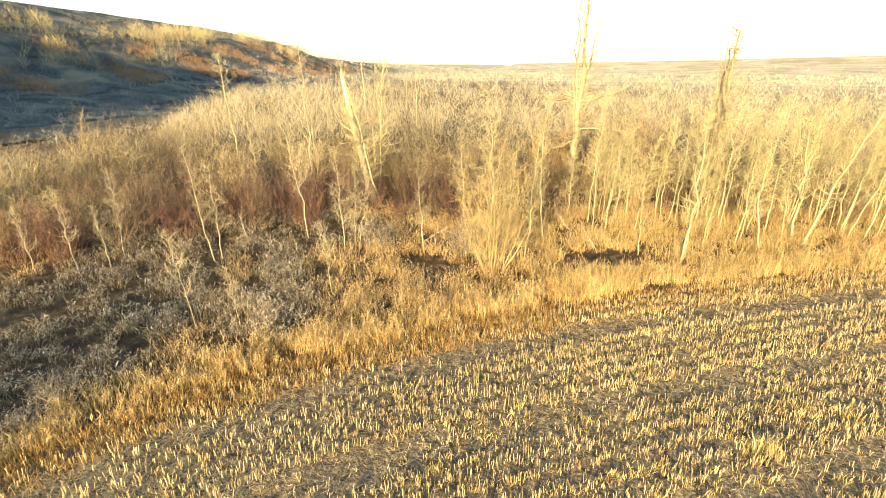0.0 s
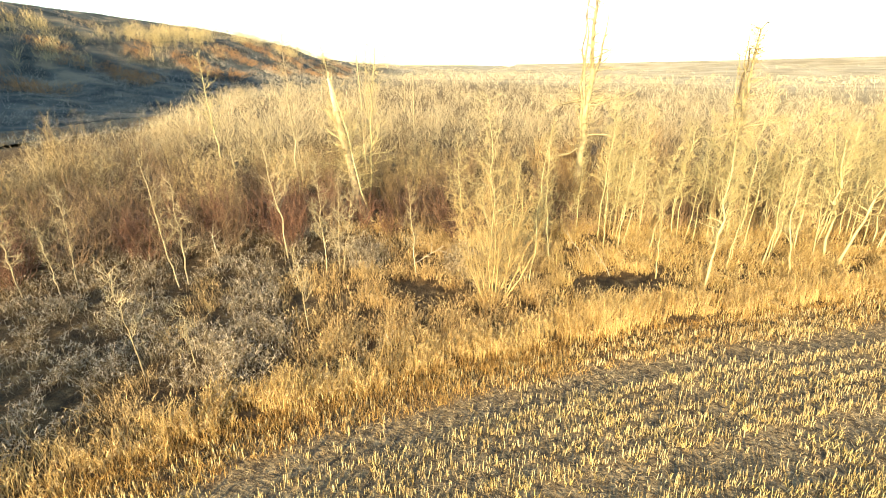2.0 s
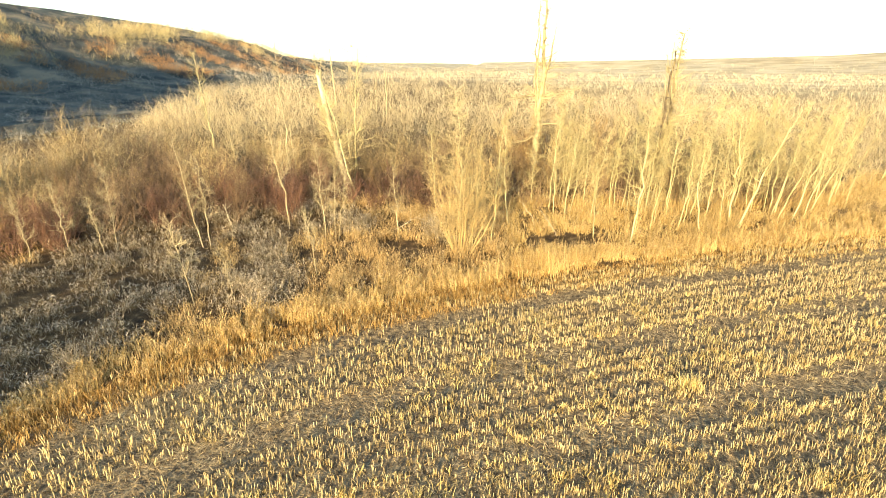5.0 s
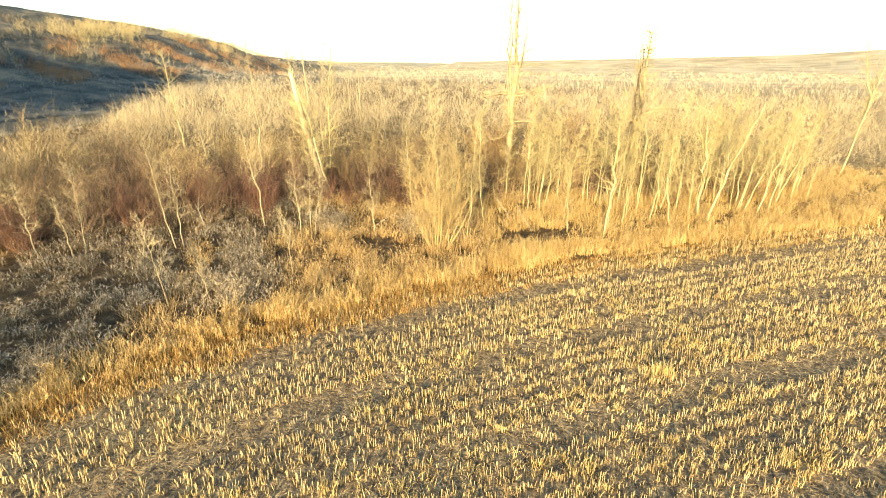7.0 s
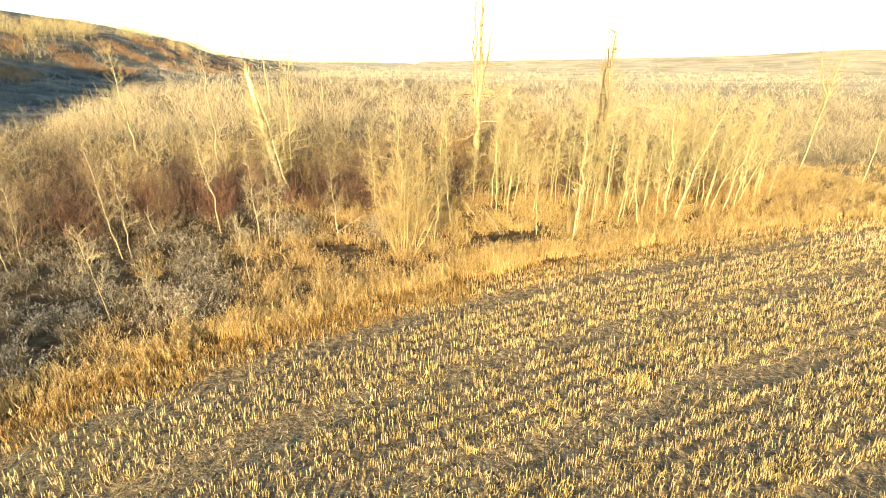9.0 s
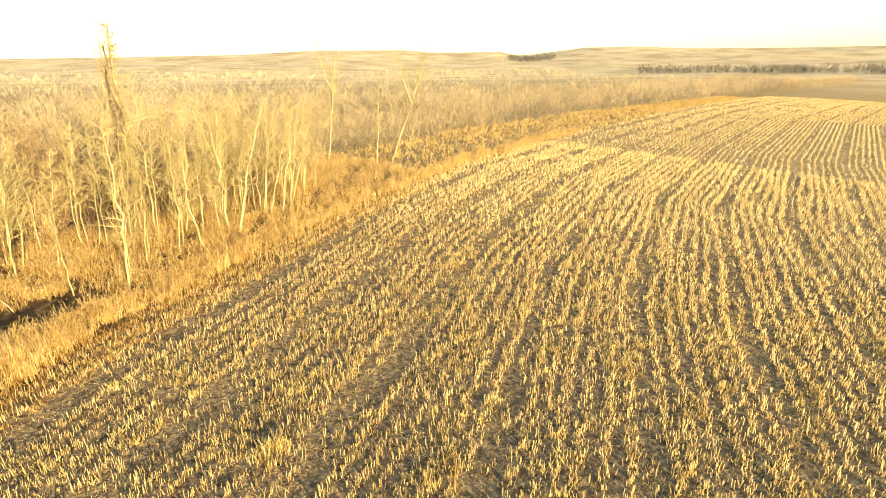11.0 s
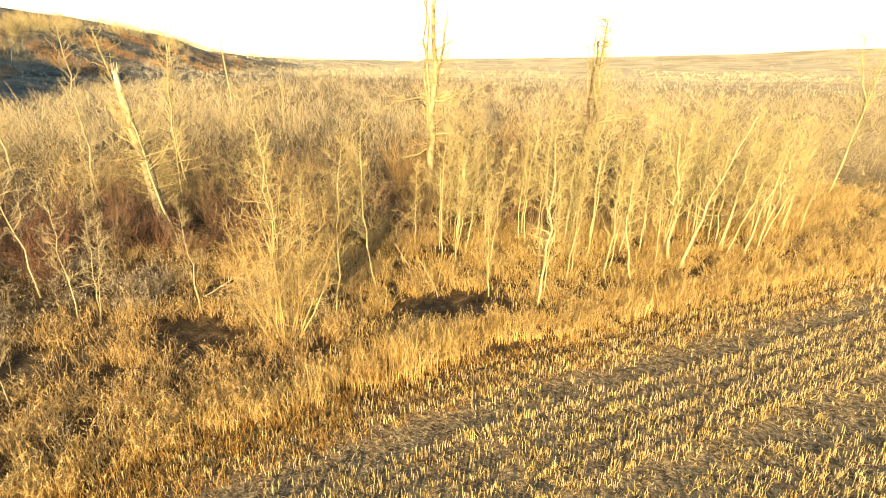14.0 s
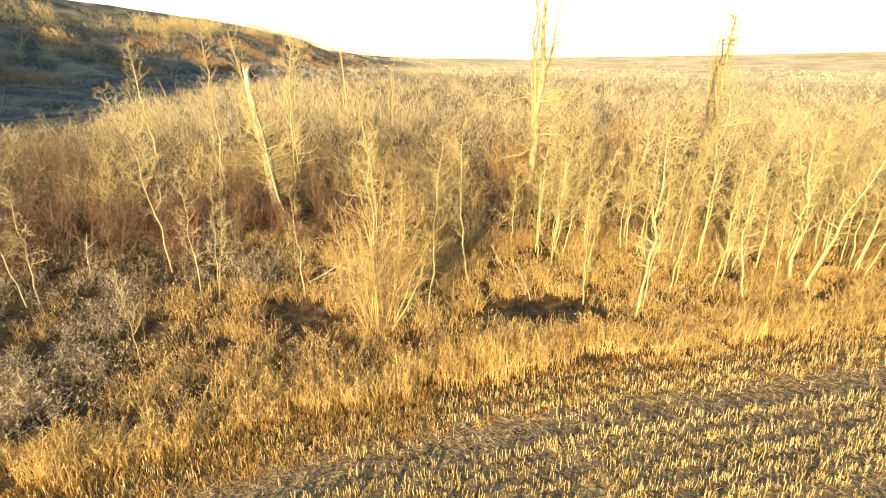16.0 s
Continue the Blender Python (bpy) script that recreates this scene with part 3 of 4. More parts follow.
def cottonwood(x, y, h, dx, dy, r, seed, stems, label, dead=False):
    """An old cottonwood with stubbed limbs, several stems and tufts of shoots."""
    rng = np.random.RandomState(seed)
    trunk, limbs, twigs, pieces = Tubes(), Tubes(), Tubes(), []
    main = curve_path((0, 0, 0), (dx, dy, h), (0.01, 0), 16, rng, 0.006)
    trunk.limb(main, r * 0.70, r * 0.14, 12)
    grow(limbs, twigs, main, r * 0.25, rng, 150, 0.8, 0.12, 0.3, 7, 0.4, 0.011, 0.2)
    grow(limbs, twigs, main, r * 0.8, rng, 34, 2.3, 0.28, 0.25, 9, 0.55, 0.010, 0.75)
    for k in range(stems):
        i = rng.randint(4, 9)
        a = rng.uniform(0, 6.28)
        top = main[i] + np.array((np.cos(a) * 0.75, np.sin(a) * 0.6, (h - main[i][2]) * rng.uniform(0.55, 0.95)))
        st = curve_path(main[i], top, (np.cos(a) * 0.03, 0), 10, rng, 0.012)
        own = Tubes()
        own.limb(st, r * 0.26, 0.02, 8)
        pieces.append(("stem", own))
        grow(limbs, twigs, st, r * 0.5, rng, 16, 1.1, 0.2, 0.4, 9, 0.45, 0.008)
    # long crooked limbs low on the trunk
    for k in range(6):
        i = rng.randint(4, 8)
        a = (0.2, 3.0, 3.5, -0.3, 2.6, 0.6)[k]
        ln = rng.uniform(2.0, 3.6)
        p = main[i]
        d = np.array((np.cos(a), np.sin(a) * 0.6, 0.25))
        pts = [p]
        for s in range(5):
            pts.append(pts[-1] + d * ln / 5 + rng.normal(size=3) * 0.16)
            d = unit(d + (0, 0, -0.10) + rng.normal(size=3) * 0.25)
        own = Tubes()
        own.limb(pts, r * 0.20, 0.014, 6)
        pieces.append(("limb", own))
        add_twigs(twigs, np.array(pts), rng, 26, 0.7, 0.009, 0.1)
    # broken top
    for k in range(8):
        p = main[-1 - rng.randint(0, 3)]
        limbs.limb([p, p + rng.normal(size=3) * (0.35, 0.35, 0.1) + (0, 0, 0.25), p + rng.normal(size=3) * (0.6, 0.6, 0.1) + (0, 0, 0.5)], 0.05, 0.015, 4)
    if dead:
        own = Tubes()
        own.limb(curve_path((-0.32, -0.1, 0), (0.2, -0.1, h * 0.9), (0, 0), 12, rng, 0.005), 0.14, 0.045, 8)
        for k in range(14):
            z = h * rng.uniform(0.4, 0.9)
            own.limb(stray((-0.32 + 0.58 * z / h, -0.1, z), unit(rng.normal(size=3) * (1, 1, 0.4)), rng.uniform(0.2, 0.6), 3, rng, 0.3), 0.03, 0.01, 4)
        pieces.append(("dead_stem", own))
        limbs.limb(stray(main[-1], unit(np.array((-1.0, 0, 0.15))), 1.1, 5, rng, 0.3), 0.035, 0.01, 4)
    root = new("old_cottonwood")
    root.location = (x, y, float(height(x, y)) - 0.2)
    tagged(root, label, "tree", "old cottonwoods")
    part("trunk", trunk.mesh("trunk", M_OLDBARK), root)
    for name, own in pieces:
        part(name, own.mesh(name, M_DEADBARK if name == "dead_stem" else M_OLDBARK), root, "dark dead stem" if name == "dead_stem" else "")
    crown(limbs, twigs, M_OLDBARK, root)


cottonwood(3.2, 39.4, 13.4, 0.35, 0.1, 0.36, 80, 3, "tall old cottonwood with two bare stems and crooked limbs")
cottonwood(12.9, 42.4, 10.9, 0.6, 0, 0.30, 81, 2, "old cottonwood with broken top and dark dead stem", True)


# ---------------------------------------------------------------- shrubs
def shrub_meshes(seed, h, spread, stems, twigs_each, mat_stem, mat_twig, sides=3, twig_r=0.007, thick=1.0, span=(0.09, 0.26), low=0.25, crook=0.09):
    """A bare shrub: crooked stems out of one stool, forked side shoots and fine twigs."""
    rng = np.random.RandomState(seed)
    a, b = Tubes(), Tubes()
    for s in range(stems):
        ang, out = rng.uniform(0, 6.28), spread * rng.uniform(0.1, 1.0) ** 0.7
        foot = np.array((np.cos(ang), np.sin(ang), 0)) * out * 0.25
        hh = h * rng.uniform(0.5, 1.05) * (1 - 0.35 * (out / spread) ** 2)
        tip = np.array((np.cos(ang) * out, np.sin(ang) * out, hh))
        path = curve_path(foot, tip, rng.normal(size=2) * crook, 6, rng, crook * 0.5)
        a.limb(path, (0.012 + 0.005 * h * rng.uniform(0.3, 1)) * thick, 0.006, sides)
        for k in range(twigs_each):
            p, along = point_on(path, rng.uniform(low, 1.0))
            d = unit(along * 0.5 + rng.normal(size=3) * 0.7)
            ln = h * rng.uniform(*span)
            shoot = stray(p, d, ln, 2, rng, 0.4, 0.08)
            b.limb(shoot, twig_r * 1.15, twig_r * 0.55, 3)
            for i in (1, 2):
                b.limb([shoot[i], shoot[i] + unit(shoot[i] - p + rng.normal(size=3) * ln * 0.5) * ln * 0.45], twig_r * 0.8, twig_r * 0.4, 3)
    return a.mesh("stems", mat_stem), b.mesh("twigs", mat_twig)


SHRUBS = [shrub_meshes(100 + k, 3.0, 1.5, 24, 8, M_WILLOW, M_WILLOWTIP) for k in range(6)]
RUSTS = [shrub_meshes(130 + k, 3.0, 1.4, 24, 8, M_RUSTWILLOW, M_RUSTWILLOW) for k in range(3)]
DARKS = [shrub_meshes(110 + k, 2.7, 1.45, 24, 8, M_DARKWILLOW, M_DARKWILLOW) for k in range(3)]
DOGWOODS = [shrub_meshes(120 + k, 2.2, 1.2, 24, 9, M_DOGWOOD, M_DOGWOOD) for k in range(2)]


def shrub(x, y, scale, meshes, turn, name, label, category="shrub", group="willow thicket"):
    root = new(name, meshes[0])
    root.matrix_world = Matrix.Translation((x, y, float(height(x, y)) - 0.08)) @ Matrix.Rotation(turn, 4, "Z") @ Matrix.Diagonal((*scale, 1))
    tagged(root, label, category, group)
    part("crown", meshes[1], root)
    return root


def plant_thicket():
    rng = np.random.RandomState(7)
    spots = []
    # red-stemmed dogwoods among the willows
    for x, y, k in RED_SPOTS:
        for _ in range(k):
            spots.append((x + rng.normal() * 0.9, y + rng.normal() * 0.7, "red"))
    # unseen willows added behind the corner of the field to shade the left weeds
    for k in range(24):
        spots.append((rng.uniform(-46, -15), rng.uniform(-20, -4), "tall"))
    for x, y in ((-27.5, 31.5), (-26.3, 32.2), (-28.6, 32.6)):
        spots.append((x, y, "spiky"))
    tries = 0
    while len(spots) < 760 and tries < 40000:
        tries += 1
        x = rng.uniform(-62, 75)
        y = thicket_edge(x) + 0.7 + rng.uniform(0, 1) ** 1.4 * 42
        gap = 1.18 + 0.016 * max(0, y - 25)
        q = min(1.0, max(0.0, (32.6 - y) / 6.0))
        if abs(x - (-8.35 + 2.4 * q)) < 1.3 and 26 < y < 33:
            continue
        if any((x - a) ** 2 + (y - b) ** 2 < gap * gap for a, b, _ in spots):
            continue
        off, az = river_offset(np.array([x]), np.array([y]))
        if np.hypot(x, y) > min(95, brush_reach(az[0])):
            continue
        spots.append((x, y, "willow"))
    spots.sort(key=lambda p: (p[2] == "willow", (p[0] - 2) ** 2 + (p[1] - 6) ** 2))
    for x, y, kind in spots[:285]:
        s = rng.uniform(0.85, 1.3)
        tall = rng.uniform(0.8, 1.25) * (1.2 if x > 3 else 0.95)
        turn = rng.uniform(0, 6.28)
        if kind == "red":
            shrub(x, y, (s, s, s * 1.05), DOGWOODS[rng.randint(2)], turn, "dogwood_shrub", "bare dogwood shrub with dark red stems", group="dogwoods")
        elif kind == "tall":
            shrub(x, y, (2.2, 2.2, rng.uniform(2.1, 2.8)), SHRUBS[rng.randint(len(SHRUBS))], turn, "willow_shrub", "unseen tall bare willow added to shade the left weeds")
        elif kind == "spiky":
            shrub(x, y, (0.9, 0.9, 1.75), SHRUBS[rng.randint(len(SHRUBS))], turn, "willow_shrub", "tall upright bare willow above the river")
        # dark-barked kinds, made commoner where they also stand in for deep shade
        elif rng.rand() < (0.72 if -24 < x < -8 and y < 36 else 0.6 if -8 <= x < -3 and y < 36 else 0.4 if 5 < x < 24 and y < 44 else 0.2):
            shrub(x, y, (s, s, s * tall), DARKS[rng.randint(len(DARKS))], turn, "willow_shrub", "dense dark-barked bare shrub in the thicket")
        elif 0 < x < 24 and rng.rand() < (0.75 if x < 9 else 0.4):
            shrub(x, y, (s, s, s * tall), RUSTS[rng.randint(len(RUSTS))], turn, "willow_shrub", "dense rusty brown bare shrub behind the poplars")
        else:
            shrub(x, y, (s, s, s * tall), SHRUBS[rng.randint(len(SHRUBS))], turn, "willow_shrub", "dense bare willow shrub with tan twigs")
    # the outer rim of the brush above the river
    az = np.radians(rng.uniform(-66, -27, 150))
    r = brush_reach(np.degrees(az)) * rng.uniform(0.78, 1.0, 150)
    rim = [(a * math.sin(b), a * math.cos(b)) for a, b in zip(r, az)]
    return np.array([(x, y) for x, y, kind in spots[285:]] + [q for q in rim if q[1] > thicket_edge(q[0])])


RED_SPOTS = [(-20.4, 21.0, 5), (-16.2, 24.6, 2), (-10.2, 28.4, 1), (-13.0, 30.0, 3), (-11.0, 29.5, 3), (-9.3, 31.0, 3), (-4.6, 30.5, 3), (-15.0, 28.0, 3), (1.0, 34.5, 2)]
BACK_THICKET = plant_thicket()


for _x, _y, _s in ((24.2, 35.2, 0.42), (26.2, 34.9, 0.45), (27.8, 37.6, 0.4), (22.0, 34.2, 0.3), (30.5, 39.0, 0.35)):
    shrub(_x, _y, (_s * 1.3, _s * 1.3, _s), DARKS[int(_x) % 3], _x, "low_bush", "low dark bare bush in golden grass", "bush", "low bushes")


def fallen_stick(x, y, dx, dy, rise, seed):
    rng = np.random.RandomState(seed)
    t = Tubes()
    path = curve_path((0, 0, 0.02), (dx, dy, rise), (0.03, 0), 6, rng, 0.02)
    t.limb(path, 0.022, 0.01, 5)
    for k in range(3):
        i = rng.randint(2, 5)
        t.limb([path[i], path[i] + rng.normal(size=3) * 0.25 + (0, 0, 0.12)], 0.014, 0.006, 3)
    ob = new("fallen_branch", t.mesh("fallen_branch", M_BAREWOOD))
    ob.location = (x, y, float(height(x, y)))
    tagged(ob, "pale dead branch leaning in dry grass", "branch", "fallen branches")


fallen_stick(3.1, 28.6, -0.9, 1.6, 1.1, 1)
fallen_stick(4.1, 27.3, -0.8, 1.5, 1.0, 2)
fallen_stick(9.3, 28.1, -1.2, 0.9, 0.25, 3)
fallen_stick(-4.5, 26.5, 1.3, 0.8, 0.7, 4)
fallen_stick(-12.5, 24.5, -1.0, 1.0, 1.2, 5)


def big_bush():
    """The many-stemmed bush at the edge of the grass."""
    a, b = shrub_meshes(140, 5.5, 1.9, 30, 38, M_BUSH, M_BUSH, 4, 0.0070, 0.95, (0.05, 0.15), 0.22, 0.03)
    root = new("poplar_bush", a)
    root.location = (-0.7, 23.9, float(height(-0.7, 23.9)) - 0.1)
    tagged(root, "large many-stemmed bare bush at the field margin", "bush")
    part("crown", b, root)


big_bush()


# ---------------------------------------------------------------- far brush and woods
def brush_cloud(name, xy, h, spread, per, width, mat, label, category, seed, upright=0.35, span=(0.15, 0.36)):
    """Far shrubs or trees: each a rounded spray of short twigs, all in one mesh."""
    rng = np.random.RandomState(seed)
    n = len(xy) * per
    base = np.repeat(on_ground(xy), per, 0)
    hh, sp = np.repeat(h, per), np.repeat(spread, per)
    ang, out, up = rng.uniform(0, 6.28, n), rng.uniform(0, 1, n) ** 0.6, rng.uniform(0.0, 1.0, n) ** 0.8
    ring = np.sqrt(np.clip(1 - up ** 3, 0.03, 1)) * np.clip(0.45 + up, 0, 1)
    flat = np.column_stack([np.cos(ang), np.sin(ang)]) * (out * sp * ring)[:, None]
    start = base + np.column_stack([flat, hh * up * 0.85])
    way = np.column_stack([flat / sp[:, None] * 0.9, np.full(n, 0.75 - 0.55 * upright)]) + rng.normal(size=(n, 3)) * upright
    tip = start + way * (hh * rng.uniform(*span, n))[:, None]
    wd = np.repeat(width, per) * rng.uniform(0.6, 1.3, n)
    me = blades_mesh(name, start, tip, wd, mat, rng=rng)
    return tagged(new(name, me), label, category, kind="stuff")


def polar_points(rng, n, az0, az1, r0, r1, power=1.0):
    az = np.radians(rng.uniform(az0, az1, n))
    r = r0 + (r1 - r0) * rng.uniform(0, 1, n) ** power
    return np.column_stack([r * np.sin(az), r * np.cos(az)])


def plant_far():
    rng = np.random.RandomState(9)
    h = rng.uniform(2.5, 3.8, len(BACK_THICKET))
    brush_cloud("back_thicket", BACK_THICKET, h, h * 0.5, 190, np.full(len(h), 0.022), M_FARBRUSH, "dense bare willow thicket filling the flood plain", "brush", 30, 0.85, (0.09, 0.24))
    p = polar_points(rng, 9000, -40, 80, 55, 420, 1.3)
    keep = p[:, 1] > thicket_edge(p[:, 0]) + 10
    off, az = river_offset(p[:, 0], p[:, 1])
    keep &= (off > 14) | (az > -15)
    keep &= ((p[:, 0] < -62) | (p[:, 0] > 75) | (p[:, 1] > thicket_edge(p[:, 0]) + 36)) & (np.hypot(p[:, 0], p[:, 1]) < brush_reach(az))
    p = p[keep]
    r = np.hypot(p[:, 0], p[:, 1])
    close = p[r < 170][:1700]
    h = rng.uniform(2.4, 4.0, len(close))
    brush_cloud("middle_brush", close, h, h * 0.6, 55, np.full(len(h), 0.038), M_HAZEBRUSH, "bare tan brush covering the flood plain", "brush", 31, 0.7)
    p, r = p[r >= 170][:2600], r[r >= 170][:2600]
    h = rng.uniform(2.2, 4.2, len(p))
    brush_cloud("far_brush", p, h, h * 0.9, 20, 0.02 + r * 0.0004, M_HAZEBRUSH, "bare brush far out on the flood plain, colour paled as by haze", "brush", 35, 0.5)
    # brush on the edge of the far right field
    x = rng.uniform(62, 330, 1300)
    y = thicket_edge(x) + rng.uniform(0, 1, 1300) ** 1.8 * 60
    p = np.column_stack([x, y])
    h = rng.uniform(2.2, 4.4, len(p))
    brush_cloud("field_side_brush", p, h, h * 0.65, 44, 0.018 + x * 0.0002, M_SIDEBRUSH, "bare brush lining the far side of the field", "brush", 32, 0.7)
    # far tree row, its shade put into the dark colour
    p = polar_points(rng, 620, 66, 92, 540, 620)
    h = rng.uniform(3.5, 9, len(p))
    brush_cloud("tree_row", p, h, h * 0.45, 24, np.full(len(p), 0.35), M_SHADEWOODS, "row of bare trees below the far hills in shade-dark colour", "woods", 33)
    # dark brush added in place of the shade in a far gully
    p = polar_points(rng, 260, 53.5, 58, 1180, 1300)
    h = rng.uniform(5, 9, len(p))
    brush_cloud("gully_woods", p, h, h * 0.9, 20, np.full(len(p), 0.8), M_SHADEWOODS, "dark brush standing in for shade in a far gully", "woods", 36)
    p = polar_points(rng, 2600, -24, 60, 400, 1300)
    h = rng.uniform(2, 4.5, len(p))
    brush_cloud("far_woods", p, h, h * 1.6, 11, np.full(len(p), 0.8), M_HAZEBRUSH, "distant bare woods on the valley floor", "woods", 34)


def plant_hill():
    rng = np.random.RandomState(17)
    n = 26000
    p = np.column_stack([rng.uniform(-275, -92, n), 60 + 640 * rng.uniform(0, 1, n) ** 1.4])
    s = hill_side(p[:, 0], p[:, 1])
    p, s = p[s > 2], s[s > 2]
    patch = wave(p[:, 0] * 1.6, p[:, 1] * 0.6, 40, 41) + 0.5 * wave(p[:, 0], p[:, 1], 14, 48)
    band = np.sin((s + 5 * wave(p[:, 0], p[:, 1], 50, 40)) * 0.16)
    grove = (s > 58) & (s < 112) & (patch + 0.9 * band > 0.35) & (p[:, 1] < 340)
    q = p[grove][:2600]
    h = rng.uniform(4.5, 8.5, len(q))
    brush_cloud("aspen_grove", q, h, h * 0.22, 34, np.full(len(q), 0.085), M_GROVE, "pale bare aspen groves on the hillside", "woods", 42, 0.3)
    red = (s > 28) & (s < 78) & ~grove & (p[:, 1] < 380) & (wave(p[:, 0], p[:, 1], 30, 43) + 0.4 * wave(p[:, 0], p[:, 1], 9, 49) > 0.35)
    q = p[red][:1100]
    h = rng.uniform(1.8, 3.8, len(q))
    brush_cloud("red_brush", q, h, h * 0.75, 46, np.full(len(q), 0.10), M_REDBRUSH, "reddish bare brush on the lower hillside", "brush", 44, 0.6)
    q = np.column_stack([rng.uniform(-104, -62, 2600), rng.uniform(60, 260, 2600)])
    off, az = river_offset(q[:, 0], q[:, 1])
    q = q[(off > 9) & (np.hypot(q[:, 0], q[:, 1]) > brush_reach(az))][:1300]
    h = 0.4 + 1.5 * rng.uniform(0, 1, len(q)) ** 2
    brush_cloud("bank_brush", q, h, h * 0.9, 34, np.full(len(q), 0.05), M_SHADEGREY, "low brush in shade-grey colours along the river bank", "brush", 51, 0.7)
    rest = ~grove & ~red
    low = rest & (s < 62) & (wave(p[:, 0], p[:, 1], 16, 47) > -0.3)
    q = p[low][:3600]
    h = 0.6 + 2.8 * rng.uniform(0, 1, len(q)) ** 2
    brush_cloud("slope_brush", q, h, h * 0.8, 26, np.full(len(q), 0.085), M_SHADEGREY, "tangled brush in shade-grey colours low on the hillside", "brush", 46, 0.7)
    q = p[rest & (s >= 60) & (s < 135) & (p[:, 1] < 420)][:2600]
    h = rng.uniform(1.0, 3.6, len(q))
    brush_cloud("hill_brush", q, h, h * 0.6, 22, np.full(len(q), 0.13), M_SHADEBRUSH, "low scattered hillside brush in shade-darkened colours", "brush", 45, 0.6)


plant_far()
plant_hill()


# ---------------------------------------------------------------- field and grasses
def tufts(name, xy, per, h, spread, width, mat, label, seed, bend=0.6, segments=2, plume=None):
    rng = np.random.RandomState(seed)
    n = len(xy) * per
    base = np.repeat(on_ground(xy), per, 0)
    base[:, :2] += rng.normal(size=(n, 2)) * 0.09
    base[:, 2] -= 0.02
    a = rng.uniform(0, 6.28, n)
    out = np.repeat(spread, per) * rng.uniform(0.1, 1.0, n)
    hh = np.repeat(h, per) * rng.uniform(0.55, 1.1, n)
    tip = base + np.column_stack([np.cos(a) * out, np.sin(a) * out, hh])
    me = blades_mesh(name, base, tip, np.repeat(width, per) * rng.uniform(0.7, 1.3, n), mat, bend, rng, segments)
    ob = tagged(new(name, me), label, "grass", kind="stuff")
    if plume:
        pick = rng.rand(n) < (0.45 if plume == M_PLUME else 0.26)
        each = 4
        m = pick.sum() * each
        q = rng.uniform(0.55, 1.0, m)[:, None]
        foot = np.repeat(base[pick], each, 0) * (1 - q) + np.repeat(tip[pick], each, 0) * q + (0, 0, 0.04)
        size = 0.8 if plume == M_PLUME else 0.7
        end = foot + rng.normal(size=(m, 3)) * (0.085 * size, 0.085 * size, 0.05) + (0, 0, 0.02)
        me = blades_mesh("plumes", foot, end, np.full(m, 0.027), plume, rng=rng)
        tagged(part("seed_fluff", me, ob, "pale fluffy seed heads"), kind="stuff")
    return ob


